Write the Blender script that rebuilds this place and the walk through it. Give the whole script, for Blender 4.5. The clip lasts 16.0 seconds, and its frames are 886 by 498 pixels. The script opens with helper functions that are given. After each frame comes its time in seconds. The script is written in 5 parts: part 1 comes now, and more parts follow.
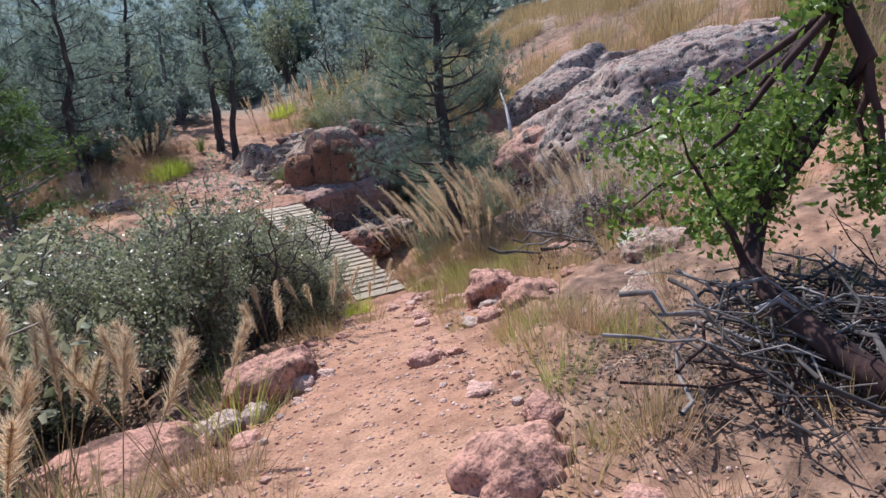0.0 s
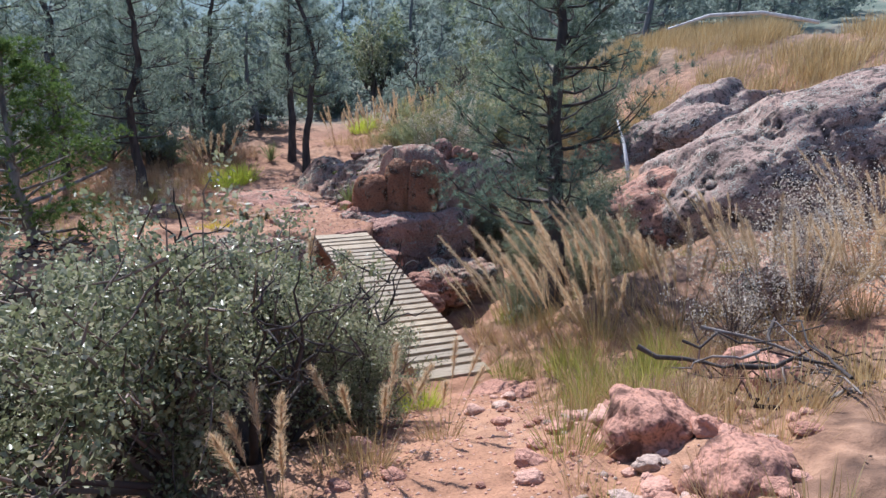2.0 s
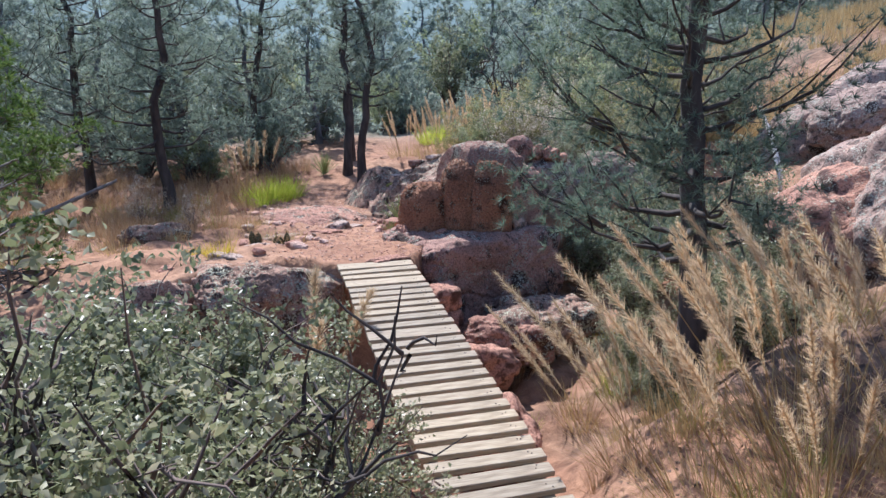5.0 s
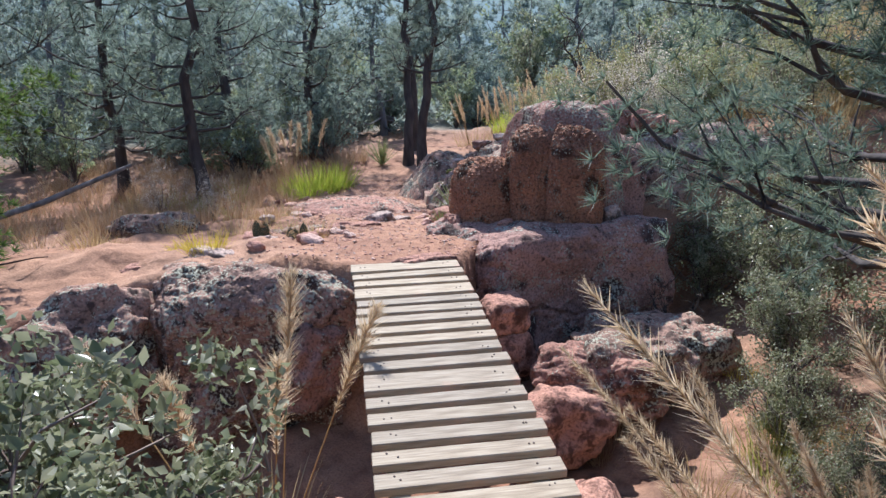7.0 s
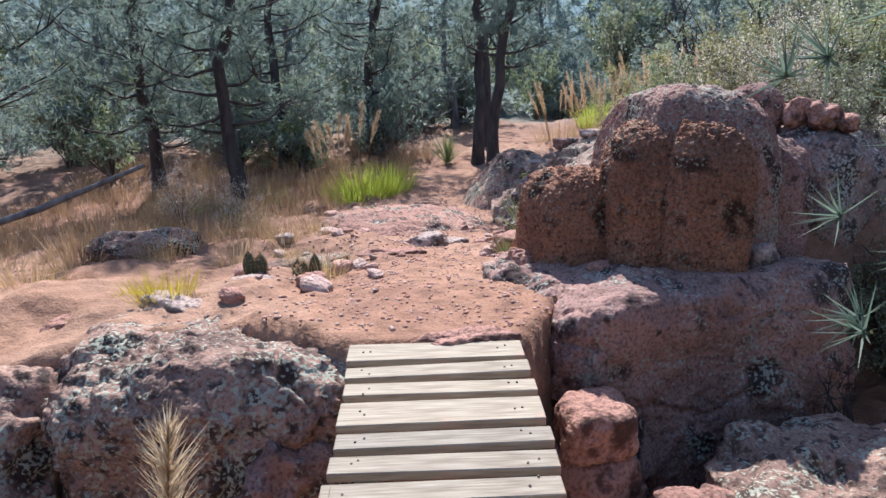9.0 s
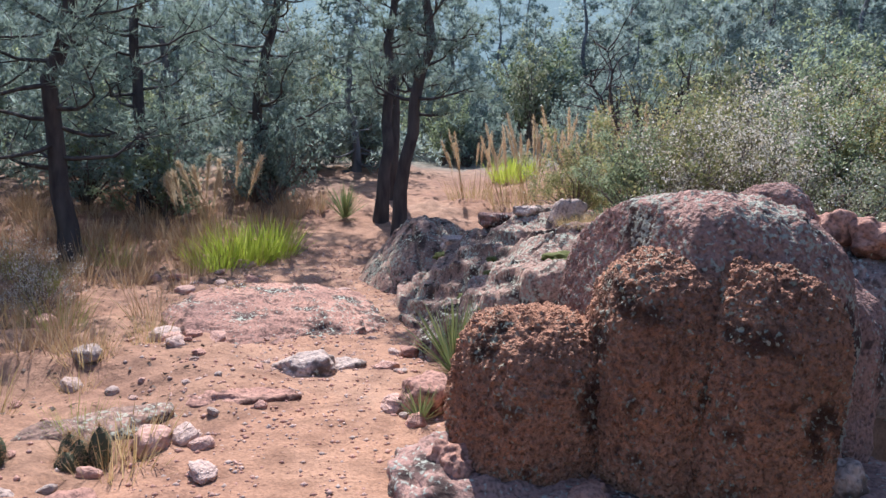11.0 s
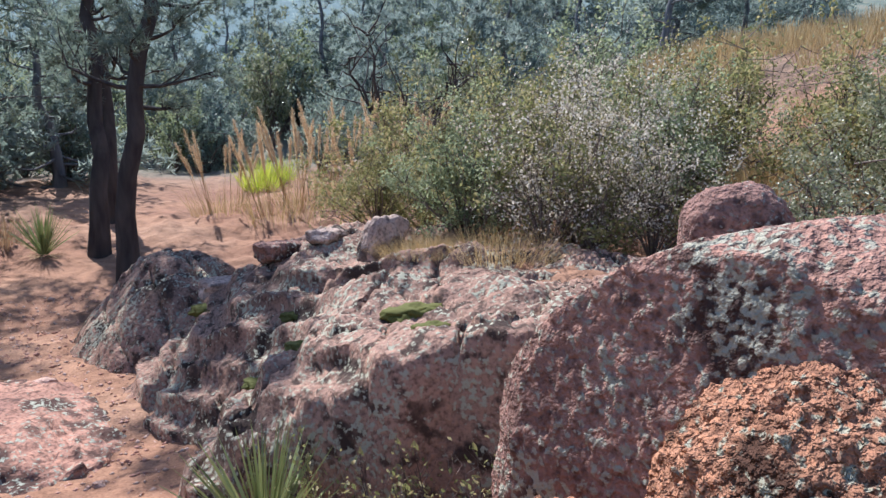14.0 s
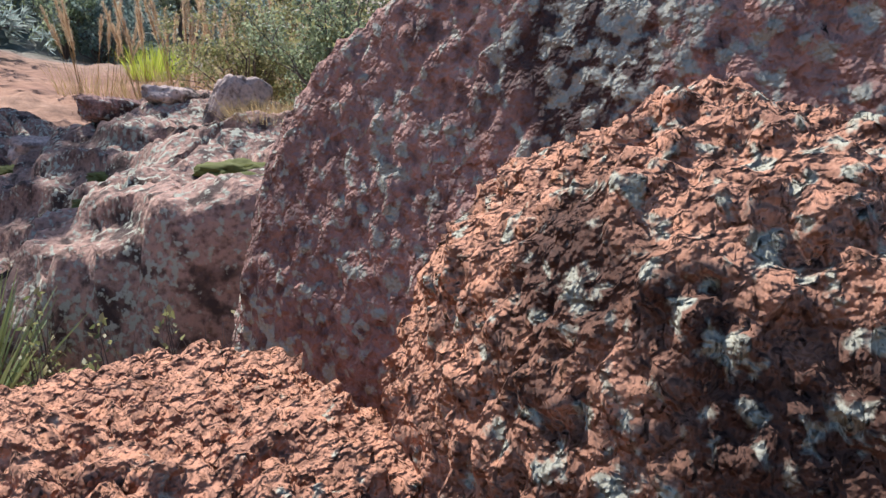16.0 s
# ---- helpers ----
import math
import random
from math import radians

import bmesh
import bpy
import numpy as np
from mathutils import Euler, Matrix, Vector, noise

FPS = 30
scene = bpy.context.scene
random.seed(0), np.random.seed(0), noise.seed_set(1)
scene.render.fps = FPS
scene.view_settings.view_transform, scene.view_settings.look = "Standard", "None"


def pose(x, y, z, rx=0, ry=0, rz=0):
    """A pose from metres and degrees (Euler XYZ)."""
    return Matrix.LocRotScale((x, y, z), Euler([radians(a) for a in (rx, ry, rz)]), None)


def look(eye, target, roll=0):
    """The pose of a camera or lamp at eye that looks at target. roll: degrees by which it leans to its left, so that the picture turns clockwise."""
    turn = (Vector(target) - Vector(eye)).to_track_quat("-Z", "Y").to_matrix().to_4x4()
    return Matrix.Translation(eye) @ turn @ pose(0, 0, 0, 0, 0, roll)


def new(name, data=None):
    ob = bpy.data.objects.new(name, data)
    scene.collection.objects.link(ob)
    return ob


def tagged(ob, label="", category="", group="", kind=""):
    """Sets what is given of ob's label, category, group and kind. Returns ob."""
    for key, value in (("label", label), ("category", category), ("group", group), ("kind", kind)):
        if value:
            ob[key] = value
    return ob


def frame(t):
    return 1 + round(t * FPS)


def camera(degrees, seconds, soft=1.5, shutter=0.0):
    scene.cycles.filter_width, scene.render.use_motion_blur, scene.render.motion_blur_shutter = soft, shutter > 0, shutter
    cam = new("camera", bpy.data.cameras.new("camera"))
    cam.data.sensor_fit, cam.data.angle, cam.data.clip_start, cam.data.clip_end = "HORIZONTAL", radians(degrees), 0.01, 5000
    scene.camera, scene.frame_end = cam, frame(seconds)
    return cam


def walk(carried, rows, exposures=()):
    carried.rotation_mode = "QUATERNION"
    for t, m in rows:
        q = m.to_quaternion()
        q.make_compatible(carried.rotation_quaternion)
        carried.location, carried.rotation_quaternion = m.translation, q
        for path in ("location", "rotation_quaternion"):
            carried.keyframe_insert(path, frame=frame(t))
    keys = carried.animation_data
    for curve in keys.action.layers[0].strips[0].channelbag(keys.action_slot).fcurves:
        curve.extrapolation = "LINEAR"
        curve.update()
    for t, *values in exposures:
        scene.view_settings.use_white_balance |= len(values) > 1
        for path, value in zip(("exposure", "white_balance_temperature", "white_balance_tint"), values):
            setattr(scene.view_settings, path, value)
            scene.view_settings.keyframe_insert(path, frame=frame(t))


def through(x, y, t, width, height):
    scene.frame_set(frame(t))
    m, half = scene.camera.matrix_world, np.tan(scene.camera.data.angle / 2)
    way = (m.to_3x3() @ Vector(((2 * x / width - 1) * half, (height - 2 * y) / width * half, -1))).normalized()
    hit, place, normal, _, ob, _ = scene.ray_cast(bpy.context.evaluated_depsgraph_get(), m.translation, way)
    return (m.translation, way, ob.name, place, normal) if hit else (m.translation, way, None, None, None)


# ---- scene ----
cam = camera(67.1, 16.0)
PATH = [
    (0, (-3.504, -13.384, 3.129), (-2.597, -11.707, 2.524), -3.7),
    (0.5, (-3.222, -12.595, 3.034), (-2.369, -10.9, 2.402), -2.4),
    (1, (-2.857, -11.987, 2.951), (-2.041, -10.27, 2.327), 0.0),
    (1.5, (-2.819, -11.433, 2.841), (-2.071, -9.666, 2.277), 0.8),
    (2, (-2.582, -10.779, 2.679), (-1.846, -8.992, 2.165), 1.1),
    (2.5, (-2.449, -10.232, 2.573), (-1.764, -8.43, 2.04), 1.4),
    (3, (-2.312, -9.631, 2.437), (-1.639, -7.827, 1.895), 1.0),
    (3.5, (-2.018, -9.113, 2.279), (-1.351, -7.307, 1.737), 0.7),
    (4, (-1.835, -8.6, 2.179), (-1.238, -6.758, 1.68), -0.1),
    (4.5, (-1.493, -8.203, 2.065), (-0.955, -6.331, 1.611), -0.7),
    (5, (-1.198, -7.763, 1.955), (-0.7, -5.879, 1.504), -0.7),
    (5.2, (-1.123, -7.586, 1.952), (-0.673, -5.696, 1.476), -0.8),
    (7.3, (-0.341, -5.169, 1.235), (-0.125, -3.228, 0.805), -1.7),
    (7.5, (-0.309, -4.97, 1.2), (-0.12, -3.029, 0.761), -1.7),
    (8, (-0.166, -4.385, 1.159), (0.149, -2.458, 0.726), -1.8),
    (8.5, (0.039, -3.81, 1.197), (0.19, -1.874, 0.717), -0.4),
    (9, (0.007, -3.323, 1.273), (0.034, -1.375, 0.821), -1.8),
    (9.5, (0.092, -2.777, 1.381), (0.2, -0.82, 0.985), -1.1),
    (9.7, (0.115, -2.558, 1.44), (0.254, -0.592, 1.101), -1.0),
    (11.8, (0.039, -0.554, 1.516), (0.538, 1.349, 1.158), 4.5),
    (12, (0.026, -0.417, 1.519), (0.58, 1.472, 1.163), 3.7),
    (12.5, (0.02, -0.027, 1.535), (0.631, 1.865, 1.317), 0.1),
    (13, (0.13, 0.295, 1.59), (0.794, 2.174, 1.415), 3.2),
    (13.5, (0.197, 0.612, 1.529), (1.084, 2.391, 1.311), 2.9),
    (14, (0.291, 0.845, 1.444), (1.325, 2.525, 1.117), 1.2),
    (14.5, (0.491, 1.026, 1.322), (1.521, 2.693, 0.924), 0.5),
    (15, (0.677, 1.147, 1.165), (1.681, 2.816, 0.711), 2.9),
    (15.5, (0.796, 1.165, 1.038), (1.879, 2.789, 0.602), 6.2),
    (16, (0.908, 1.13, 1.026), (2.126, 2.64, 0.537), 7.7),
]
walk(cam, [(t, look(eye, target, roll)) for t, eye, target, roll in PATH], [(0, 0.48, 5800, 15), (3, 0.66, 5800, 15), (8, 0.76, 5750, 14), (10, 0.76, 5750, 14), (12.5, 0.66, 5800, 15), (16, 0.62, 5850, 15)])


# ---- world, sun, exposure ----
SUN_AZ, SUN_EL = -4.0, 50.0
world = bpy.data.worlds.new("world")
scene.world = world
world.use_nodes = True
sky = world.node_tree.nodes.new("ShaderNodeTexSky")
sky.sky_type, sky.sun_disc = "NISHITA", False
sky.sun_elevation, sky.sun_rotation = radians(SUN_EL), radians(SUN_AZ)
sky.altitude, sky.dust_density = 1700, 1.6
world.node_tree.links.new(sky.outputs[0], world.node_tree.nodes["Background"].inputs[0])
world.node_tree.nodes["Background"].inputs[1].default_value = 0.15
sun = new("sun", bpy.data.lights.new("sun", "SUN"))
sun.data.energy, sun.data.angle, sun.data.color = 5.0, radians(0.53), (1.0, 0.955, 0.88)
sun_to = Vector((math.sin(radians(SUN_AZ)) * math.cos(radians(SUN_EL)), math.cos(radians(SUN_AZ)) * math.cos(radians(SUN_EL)), math.sin(radians(SUN_EL))))
sun.matrix_world = look(sun_to * 60, (0, 0, 0))


# ---- arithmetic ----
def lattice(ix, iy, iz, seed):
    h = (ix * 374761393 + iy * 668265263 + iz * 2147483647 + seed * 974634777) & 0xFFFFFFFF
    h = ((h ^ (h >> 13)) * 1274126177) & 0xFFFFFFFF
    return ((h ^ (h >> 16)) & 0xFFFF) / 65535.0


def vnoise(p, seed=0):
    """Smooth value noise, -1 to 1, at points p (n, 3)."""
    i = np.floor(p).astype(np.int64)
    f = p - i
    f = f * f * f * (f * (f * 6 - 15) + 10)
    out = 0
    for dx in (0, 1):
        for dy in (0, 1):
            for dz in (0, 1):
                w = (f[:, 0] if dx else 1 - f[:, 0]) * (f[:, 1] if dy else 1 - f[:, 1]) * (f[:, 2] if dz else 1 - f[:, 2])
                out = out + w * lattice(i[:, 0] + dx, i[:, 1] + dy, i[:, 2] + dz, seed)
    return out * 2 - 1


def fbm(p, scale, octaves=4, seed=0, gain=0.5):
    out, amp = 0, 1.0
    for o in range(octaves):
        out = out + amp * vnoise(p * scale, seed + 17 * o)
        scale, amp = scale * 2.03, amp * gain
    return out


def ease(a, b, v):
    t = np.clip((v - a) / (b - a), 0, 1)
    return t * t * (3 - 2 * t)


TRAIL_Y = [-30, -16, -13.4, -11.4, -9.6, -8.2, -7.4, -5.1, 0, 1.2, 3, 5, 8, 9.5, 12, 18, 23, 40]
TRAIL_X = [-11, -4.7, -3.35, -2.65, -2.1, -1.45, -1.05, -0.1, 0, 0.05, 0.35, 0.15, -0.4, 0.2, 1.2, 3.2, 3.7, 7]
TRAIL_Z = [3.4, 1.9, 1.50, 1.22, 0.86, 0.48, 0.26, -0.46, -0.06, -0.03, -0.22, -0.36, -0.45, -0.25, 0.05, 0.3, 0.2, 0.9]
FAR_X, FAR_Y = [-9, -3.2, -2.2, -1.2, -0.55, 0.5, 0.95, 2.7, 5, 9], [-1.2, -0.5, 0.15, 0.5, 0.05, 0.03, 1.0, 1.75, 2.2, 3.2]
NEAR_X, NEAR_Y = [-9, -3.5, -1.2, -0.5, 0.6, 1.4, 3, 6], [-4.6, -4.0, -3.8, -4.6, -4.75, -4.2, -3.4, -3.0]


def trail_x(y):
    return np.interp(y, TRAIL_Y, TRAIL_X)


def height(x, y):
    """The ground's height."""
    x, y = np.asarray(x, float), np.asarray(y, float)
    shape = x.shape
    x, y = x.ravel(), y.ravel()
    p = np.stack([x, y, 0 * x], 1)
    off = x - trail_x(y)
    z = np.interp(y, TRAIL_Y, TRAIL_Z)
    near = 1 - ease(-4.6, 1.0, y)
    right, left = np.maximum(off - 1.0, 0), np.maximum(-off - 0.9, 0)
    z = z + near * (0.16 * np.minimum(right, 9) - 0.13 * np.minimum(left, 5) * ease(0, 1.2, left))
    z = z + (1 - near) * (0.12 * np.minimum(right, 14) + 0.32 * np.clip(right - 8.5, 0, 9) - 0.03 * np.minimum(left, 9))
    yf, yn = np.interp(x, FAR_X, FAR_Y), np.interp(x, NEAR_X, NEAR_Y)
    gully = ease(yn - 0.3, yn + 1.9, y) * (1 - ease(yf - 0.25, yf + 0.12, y)) * (1 - ease(4.0, 7.0, x))
    z = z - 1.35 * gully
    rough = ease(0.35, 1.1, np.abs(off)) * 0.85 + 0.15
    z = z + rough * (0.10 * fbm(p, 0.7, 3, 5) + 0.045 * fbm(p, 3.1, 3, 9)) + 0.012 * fbm(p, 8, 2, 3)
    z = z + 0.62 * ease(1.9, 2.9, x) * (1 - ease(7, 10, x)) * ease(2.3, 3.3, y) * (1 - ease(6.5, 9, y))
    far = np.hypot(x, y)
    z = z + ease(26, 190, far) * (30 + 0.05 * np.clip(x, -150, 150) + 7 * fbm(p, 0.012, 3, 21)) + ease(14, 40, far) * 0.7 * fbm(p, 0.12, 2, 8)
    return z.reshape(shape)


def ground_z(x, y):
    return float(height(np.array([x]), np.array([y]))[0])


# ---- materials ----
def material(name, rough=0.9):
    m = bpy.data.materials.new(name)
    m.use_nodes = True
    t = m.node_tree
    b = t.nodes["Principled BSDF"]
    b.inputs["Roughness"].default_value = rough
    b.inputs["Specular IOR Level"].default_value = 0.25
    return m, t, b


def texture(t, scale, detail=5.0, coord="Object", kind="ShaderNodeTexNoise", stretch=None):
    c = t.nodes.new("ShaderNodeTexCoord")
    n = t.nodes.new(kind)
    n.inputs["Scale"].default_value = scale
    if "Detail" in n.inputs:
        n.inputs["Detail"].default_value = detail
    if stretch:
        mp = t.nodes.new("ShaderNodeMapping")
        mp.inputs["Scale"].default_value = stretch
        t.links.new(c.outputs[coord], mp.inputs[0])
        t.links.new(mp.outputs[0], n.inputs["Vector"])
    else:
        t.links.new(c.outputs[coord], n.inputs["Vector"])
    return n


def ramp(t, source, stops):
    r = t.nodes.new("ShaderNodeValToRGB")
    e = r.color_ramp.elements
    while len(e) < len(stops):
        e.new(0.5)
    for el, (at, colour) in zip(e, stops):
        el.position, el.color = at, (*colour, 1)
    t.links.new(source, r.inputs[0])
    return r.outputs[0]


def mix(t, factor, a, b, kind="MIX"):
    n = t.nodes.new("ShaderNodeMix")
    n.data_type, n.blend_type = "RGBA", kind
    if isinstance(factor, (int, float)):
        n.inputs[0].default_value = factor
    else:
        t.links.new(factor, n.inputs[0])
    for v, i in ((a, 6), (b, 7)):
        if isinstance(v, tuple):
            n.inputs[i].default_value = (*v, 1)
        else:
            t.links.new(v, n.inputs[i])
    return n.outputs[2]


def relief(t, b, source, strength, distance, before=None):
    n = t.nodes.new("ShaderNodeBump")
    n.inputs["Strength"].default_value, n.inputs["Distance"].default_value = strength, distance
    t.links.new(source, n.inputs["Height"])
    if before:
        t.links.new(before, n.inputs["Normal"])
    t.links.new(n.outputs[0], b.inputs["Normal"])
    return n.outputs[0]


def step(t, source, a, b):
    n = t.nodes.new("ShaderNodeMapRange")
    n.interpolation_type = "SMOOTHSTEP"
    n.inputs["From Min"].default_value, n.inputs["From Max"].default_value = a, b
    t.links.new(source, n.inputs["Value"])
    return n.outputs[0]


def rock_material(name, light, dark, lichen=0.5, lichen_colour=(0.36, 0.37, 0.29), scale=1.0, dark_from=0.52, lichen_scale=38, nubs=0.0):
    """Coarse red granite with pale lichen spots and darker weathering."""
    m, t, b = material(name, 0.92)
    big = texture(t, 1.6 * scale, 6)
    colour = ramp(t, big.outputs[0], [(0.3, dark), (0.52, light), (0.75, tuple(min(1, 1.25 * c) for c in light))])
    grain = texture(t, 46 * scale, 4)
    colour = mix(t, 0.75, colour, ramp(t, grain.outputs[0], [(0.30, (0.22, 0.18, 0.18)), (0.5, (0.95, 0.95, 0.95)), (0.70, (1.25, 1.15, 1.08))]), "MULTIPLY")
    stain = texture(t, 3.3 * scale, 8)
    colour = mix(t, step(t, stain.outputs[0], 0.54, 0.64), colour, tuple(0.3 * c for c in dark))
    mottle = texture(t, 11 * scale, 6)
    colour = mix(t, step(t, mottle.outputs[0], dark_from, dark_from + 0.13), colour, tuple(0.42 * c for c in dark))
    spots = texture(t, lichen_scale * scale, 8)
    field = texture(t, 3.0 * scale, 6)
    both = t.nodes.new("ShaderNodeMath")
    both.operation = "MULTIPLY_ADD"
    t.links.new(field.outputs[0], both.inputs[0])
    both.inputs[1].default_value = 0.5
    t.links.new(spots.outputs[0], both.inputs[2])
    edge = 1.01 - 0.36 * lichen
    colour = mix(t, step(t, both.outputs[0], edge - 0.01, edge + 0.09), colour, lichen_colour)
    t.links.new(colour, b.inputs["Base Color"])
    n1 = relief(t, b, stain.outputs[0], 0.4, 0.02)
    n2 = relief(t, b, mottle.outputs[0], 0.6, 0.02, n1)
    n3 = relief(t, b, spots.outputs[0], 0.7, 0.014, n2)
    n4 = relief(t, b, grain.outputs[0], 0.8, 0.009, n3)
    if nubs:
        cells = texture(t, 62, 2, kind="ShaderNodeTexVoronoi")
        cells.feature = "SMOOTH_F1"
        flip = t.nodes.new("ShaderNodeMath")
        flip.operation = "MULTIPLY"
        flip.inputs[1].default_value = -1.0
        t.links.new(cells.outputs[0], flip.inputs[0])
        relief(t, b, flip.outputs[0], 1.0, nubs, n4)
    return m


def plant_material(name, colours, through=0.35, rough=0.55, stops=(0.0, 0.5, 1.0)):
    """Leaves or blades: colour varies from piece to piece; some light passes through."""
    m, t, b = material(name, rough)
    g = t.nodes.new("ShaderNodeNewGeometry")
    colour = ramp(t, g.outputs["Random Per Island"], list(zip(stops, colours)))
    o = t.nodes.new("ShaderNodeObjectInfo")
    colour = mix(t, 0.5, colour, ramp(t, o.outputs["Random"], [(0, (0.7, 0.72, 0.7)), (1, (1.15, 1.1, 1.0))]), "MULTIPLY")
    t.links.new(colour, b.inputs["Base Color"])
    tr = t.nodes.new("ShaderNodeBsdfTranslucent")
    t.links.new(colour, tr.inputs[0])
    ms = t.nodes.new("ShaderNodeMixShader")
    ms.inputs[0].default_value = through
    t.links.new(b.outputs[0], ms.inputs[1])
    t.links.new(tr.outputs[0], ms.inputs[2])
    t.links.new(ms.outputs[0], t.nodes["Material Output"].inputs[0])
    return m


def pebble_material(name):
    m, t, b = material(name, 0.92)
    o = t.nodes.new("ShaderNodeObjectInfo")
    g = t.nodes.new("ShaderNodeNewGeometry")
    add = t.nodes.new("ShaderNodeMath")
    add.operation = "ADD"
    t.links.new(o.outputs["Random"], add.inputs[0])
    t.links.new(g.outputs["Random Per Island"], add.inputs[1])
    wrap = t.nodes.new("ShaderNodeMath")
    wrap.operation = "FRACT"
    t.links.new(add.outputs[0], wrap.inputs[0])
    colour = ramp(t, wrap.outputs[0], [(0.0, (0.36, 0.19, 0.14)), (0.45, (0.52, 0.29, 0.22)), (0.8, (0.56, 0.40, 0.33)), (1.0, (0.40, 0.31, 0.26))])
    n = texture(t, 3.0, 6)
    colour = mix(t, 0.7, colour, ramp(t, n.outputs[0], [(0.3, (0.6, 0.58, 0.57)), (0.6, (1.1, 1.08, 1.05))]), "MULTIPLY")
    t.links.new(colour, b.inputs["Base Color"])
    relief(t, b, n.outputs[0], 0.5, 0.1)
    return m


def distant_material(name, colours, haze_glow):
    """Hillside and woods beyond fifty metres, the veil of sunlit air painted on as emission."""
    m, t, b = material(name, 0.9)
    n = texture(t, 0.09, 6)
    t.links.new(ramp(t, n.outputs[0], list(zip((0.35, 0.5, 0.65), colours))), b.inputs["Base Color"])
    b.inputs["Emission Color"].default_value = (*haze_glow, 1)
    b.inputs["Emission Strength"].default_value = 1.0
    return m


def bark_material(name, a, c):
    m, t, b = material(name, 0.95)
    n = texture(t, 9, 6, stretch=(1, 1, 0.25))
    t.links.new(ramp(t, n.outputs[0], [(0.3, a), (0.7, c)]), b.inputs["Base Color"])
    relief(t, b, n.outputs[0], 0.8, 0.03)
    return m


def ground_material():
    """Red decomposed granite: packed on the trail, gravelly beside it, with litter and dry grass away from it."""
    m, t, b = material("red_earth", 0.95)
    n1, n2, n3 = texture(t, 0.5, 6), texture(t, 5.5, 7), texture(t, 60, 4)
    colour = ramp(t, n1.outputs[0], [(0.3, (0.29, 0.15, 0.095)), (0.5, (0.37, 0.205, 0.125)), (0.7, (0.43, 0.265, 0.172))])
    colour = mix(t, 0.6, colour, ramp(t, n2.outputs[0], [(0.32, (0.42, 0.37, 0.36)), (0.5, (0.85, 0.83, 0.82)), (0.66, (1.12, 1.1, 1.08))]), "MULTIPLY")
    colour = mix(t, 0.7, colour, ramp(t, n3.outputs[0], [(0.3, (0.55, 0.5, 0.5)), (0.55, (1.0, 1.0, 1.0)), (0.75, (1.2, 1.15, 1.1))]), "MULTIPLY")
    a = t.nodes.new("ShaderNodeAttribute")
    a.attribute_name = "litter"
    litter = ramp(t, n2.outputs[0], [(0.3, (0.07, 0.043, 0.03)), (0.5, (0.19, 0.113, 0.074)), (0.7, (0.32, 0.20, 0.13))])
    colour = mix(t, a.outputs["Fac"], colour, litter)
    w = t.nodes.new("ShaderNodeAttribute")
    w.attribute_name = "scrub"
    colour = mix(t, w.outputs["Fac"], colour, ramp(t, n1.outputs[0], [(0.35, (0.09, 0.13, 0.10)), (0.5, (0.15, 0.19, 0.15)), (0.65, (0.25, 0.24, 0.18))]))
    t.links.new(colour, b.inputs["Base Color"])
    k = relief(t, b, n2.outputs[0], 0.85, 0.06)
    relief(t, b, n3.outputs[0], 0.6, 0.012, k)
    return m


def wood_material():
    m, t, b = material("weathered_plank", 0.8)
    n = texture(t, 5, 6, stretch=(1, 14, 14))
    o = t.nodes.new("ShaderNodeObjectInfo")
    colour = ramp(t, n.outputs[0], [(0.3, (0.26, 0.21, 0.148)), (0.5, (0.38, 0.318, 0.23)), (0.72, (0.475, 0.41, 0.31))])
    colour = mix(t, 0.8, colour, ramp(t, o.outputs["Random"], [(0, (0.72, 0.72, 0.74)), (1, (1.08, 1.04, 0.98))]), "MULTIPLY")
    dust = texture(t, 3, 5)
    colour = mix(t, step(t, dust.outputs[0], 0.55, 0.75), colour, (0.46, 0.31, 0.22))
    t.links.new(colour, b.inputs["Base Color"])
    relief(t, b, n.outputs[0], 0.4, 0.01)
    return m


EARTH = ground_material()
GRANITE = rock_material("red_granite", (0.42, 0.23, 0.165), (0.26, 0.14, 0.11), 0.45)
GRANITE_DARK = rock_material("lichened_granite", (0.36, 0.215, 0.17), (0.20, 0.125, 0.105), 0.50, (0.36, 0.36, 0.29), 1.0, 0.60)
GRANITE_GREY = rock_material("grey_granite", (0.36, 0.255, 0.21), (0.20, 0.145, 0.125), 0.55, (0.37, 0.37, 0.31))
OUTCROP = rock_material("outcrop_granite", (0.36, 0.225, 0.165), (0.17, 0.11, 0.085), 0.60, (0.38, 0.375, 0.28))
CRUST = rock_material("crusty_granite", (0.47, 0.235, 0.14), (0.31, 0.15, 0.095), 0.45, (0.38, 0.365, 0.27), 1.0, 0.60, 44, 0.028)
SLAB = rock_material("spotted_granite", (0.37, 0.21, 0.16), (0.22, 0.125, 0.10), 0.66, (0.36, 0.345, 0.265), 1.0, 0.59, 42, 0.012)
WEATHERED = rock_material("weathered_granite", (0.36, 0.21, 0.165), (0.22, 0.13, 0.11), 0.46, (0.36, 0.36, 0.30), 1.0, 0.58, 42, 0.012)
STONE = rock_material("red_stone", (0.46, 0.255, 0.185), (0.33, 0.17, 0.125), 0.10)
STONE_PALE = rock_material("pale_stone", (0.52, 0.40, 0.33), (0.36, 0.27, 0.22), 0.25)
WOOD = wood_material()
BARK_DARK = bark_material("dark_bark", (0.035, 0.03, 0.03), (0.10, 0.085, 0.075))
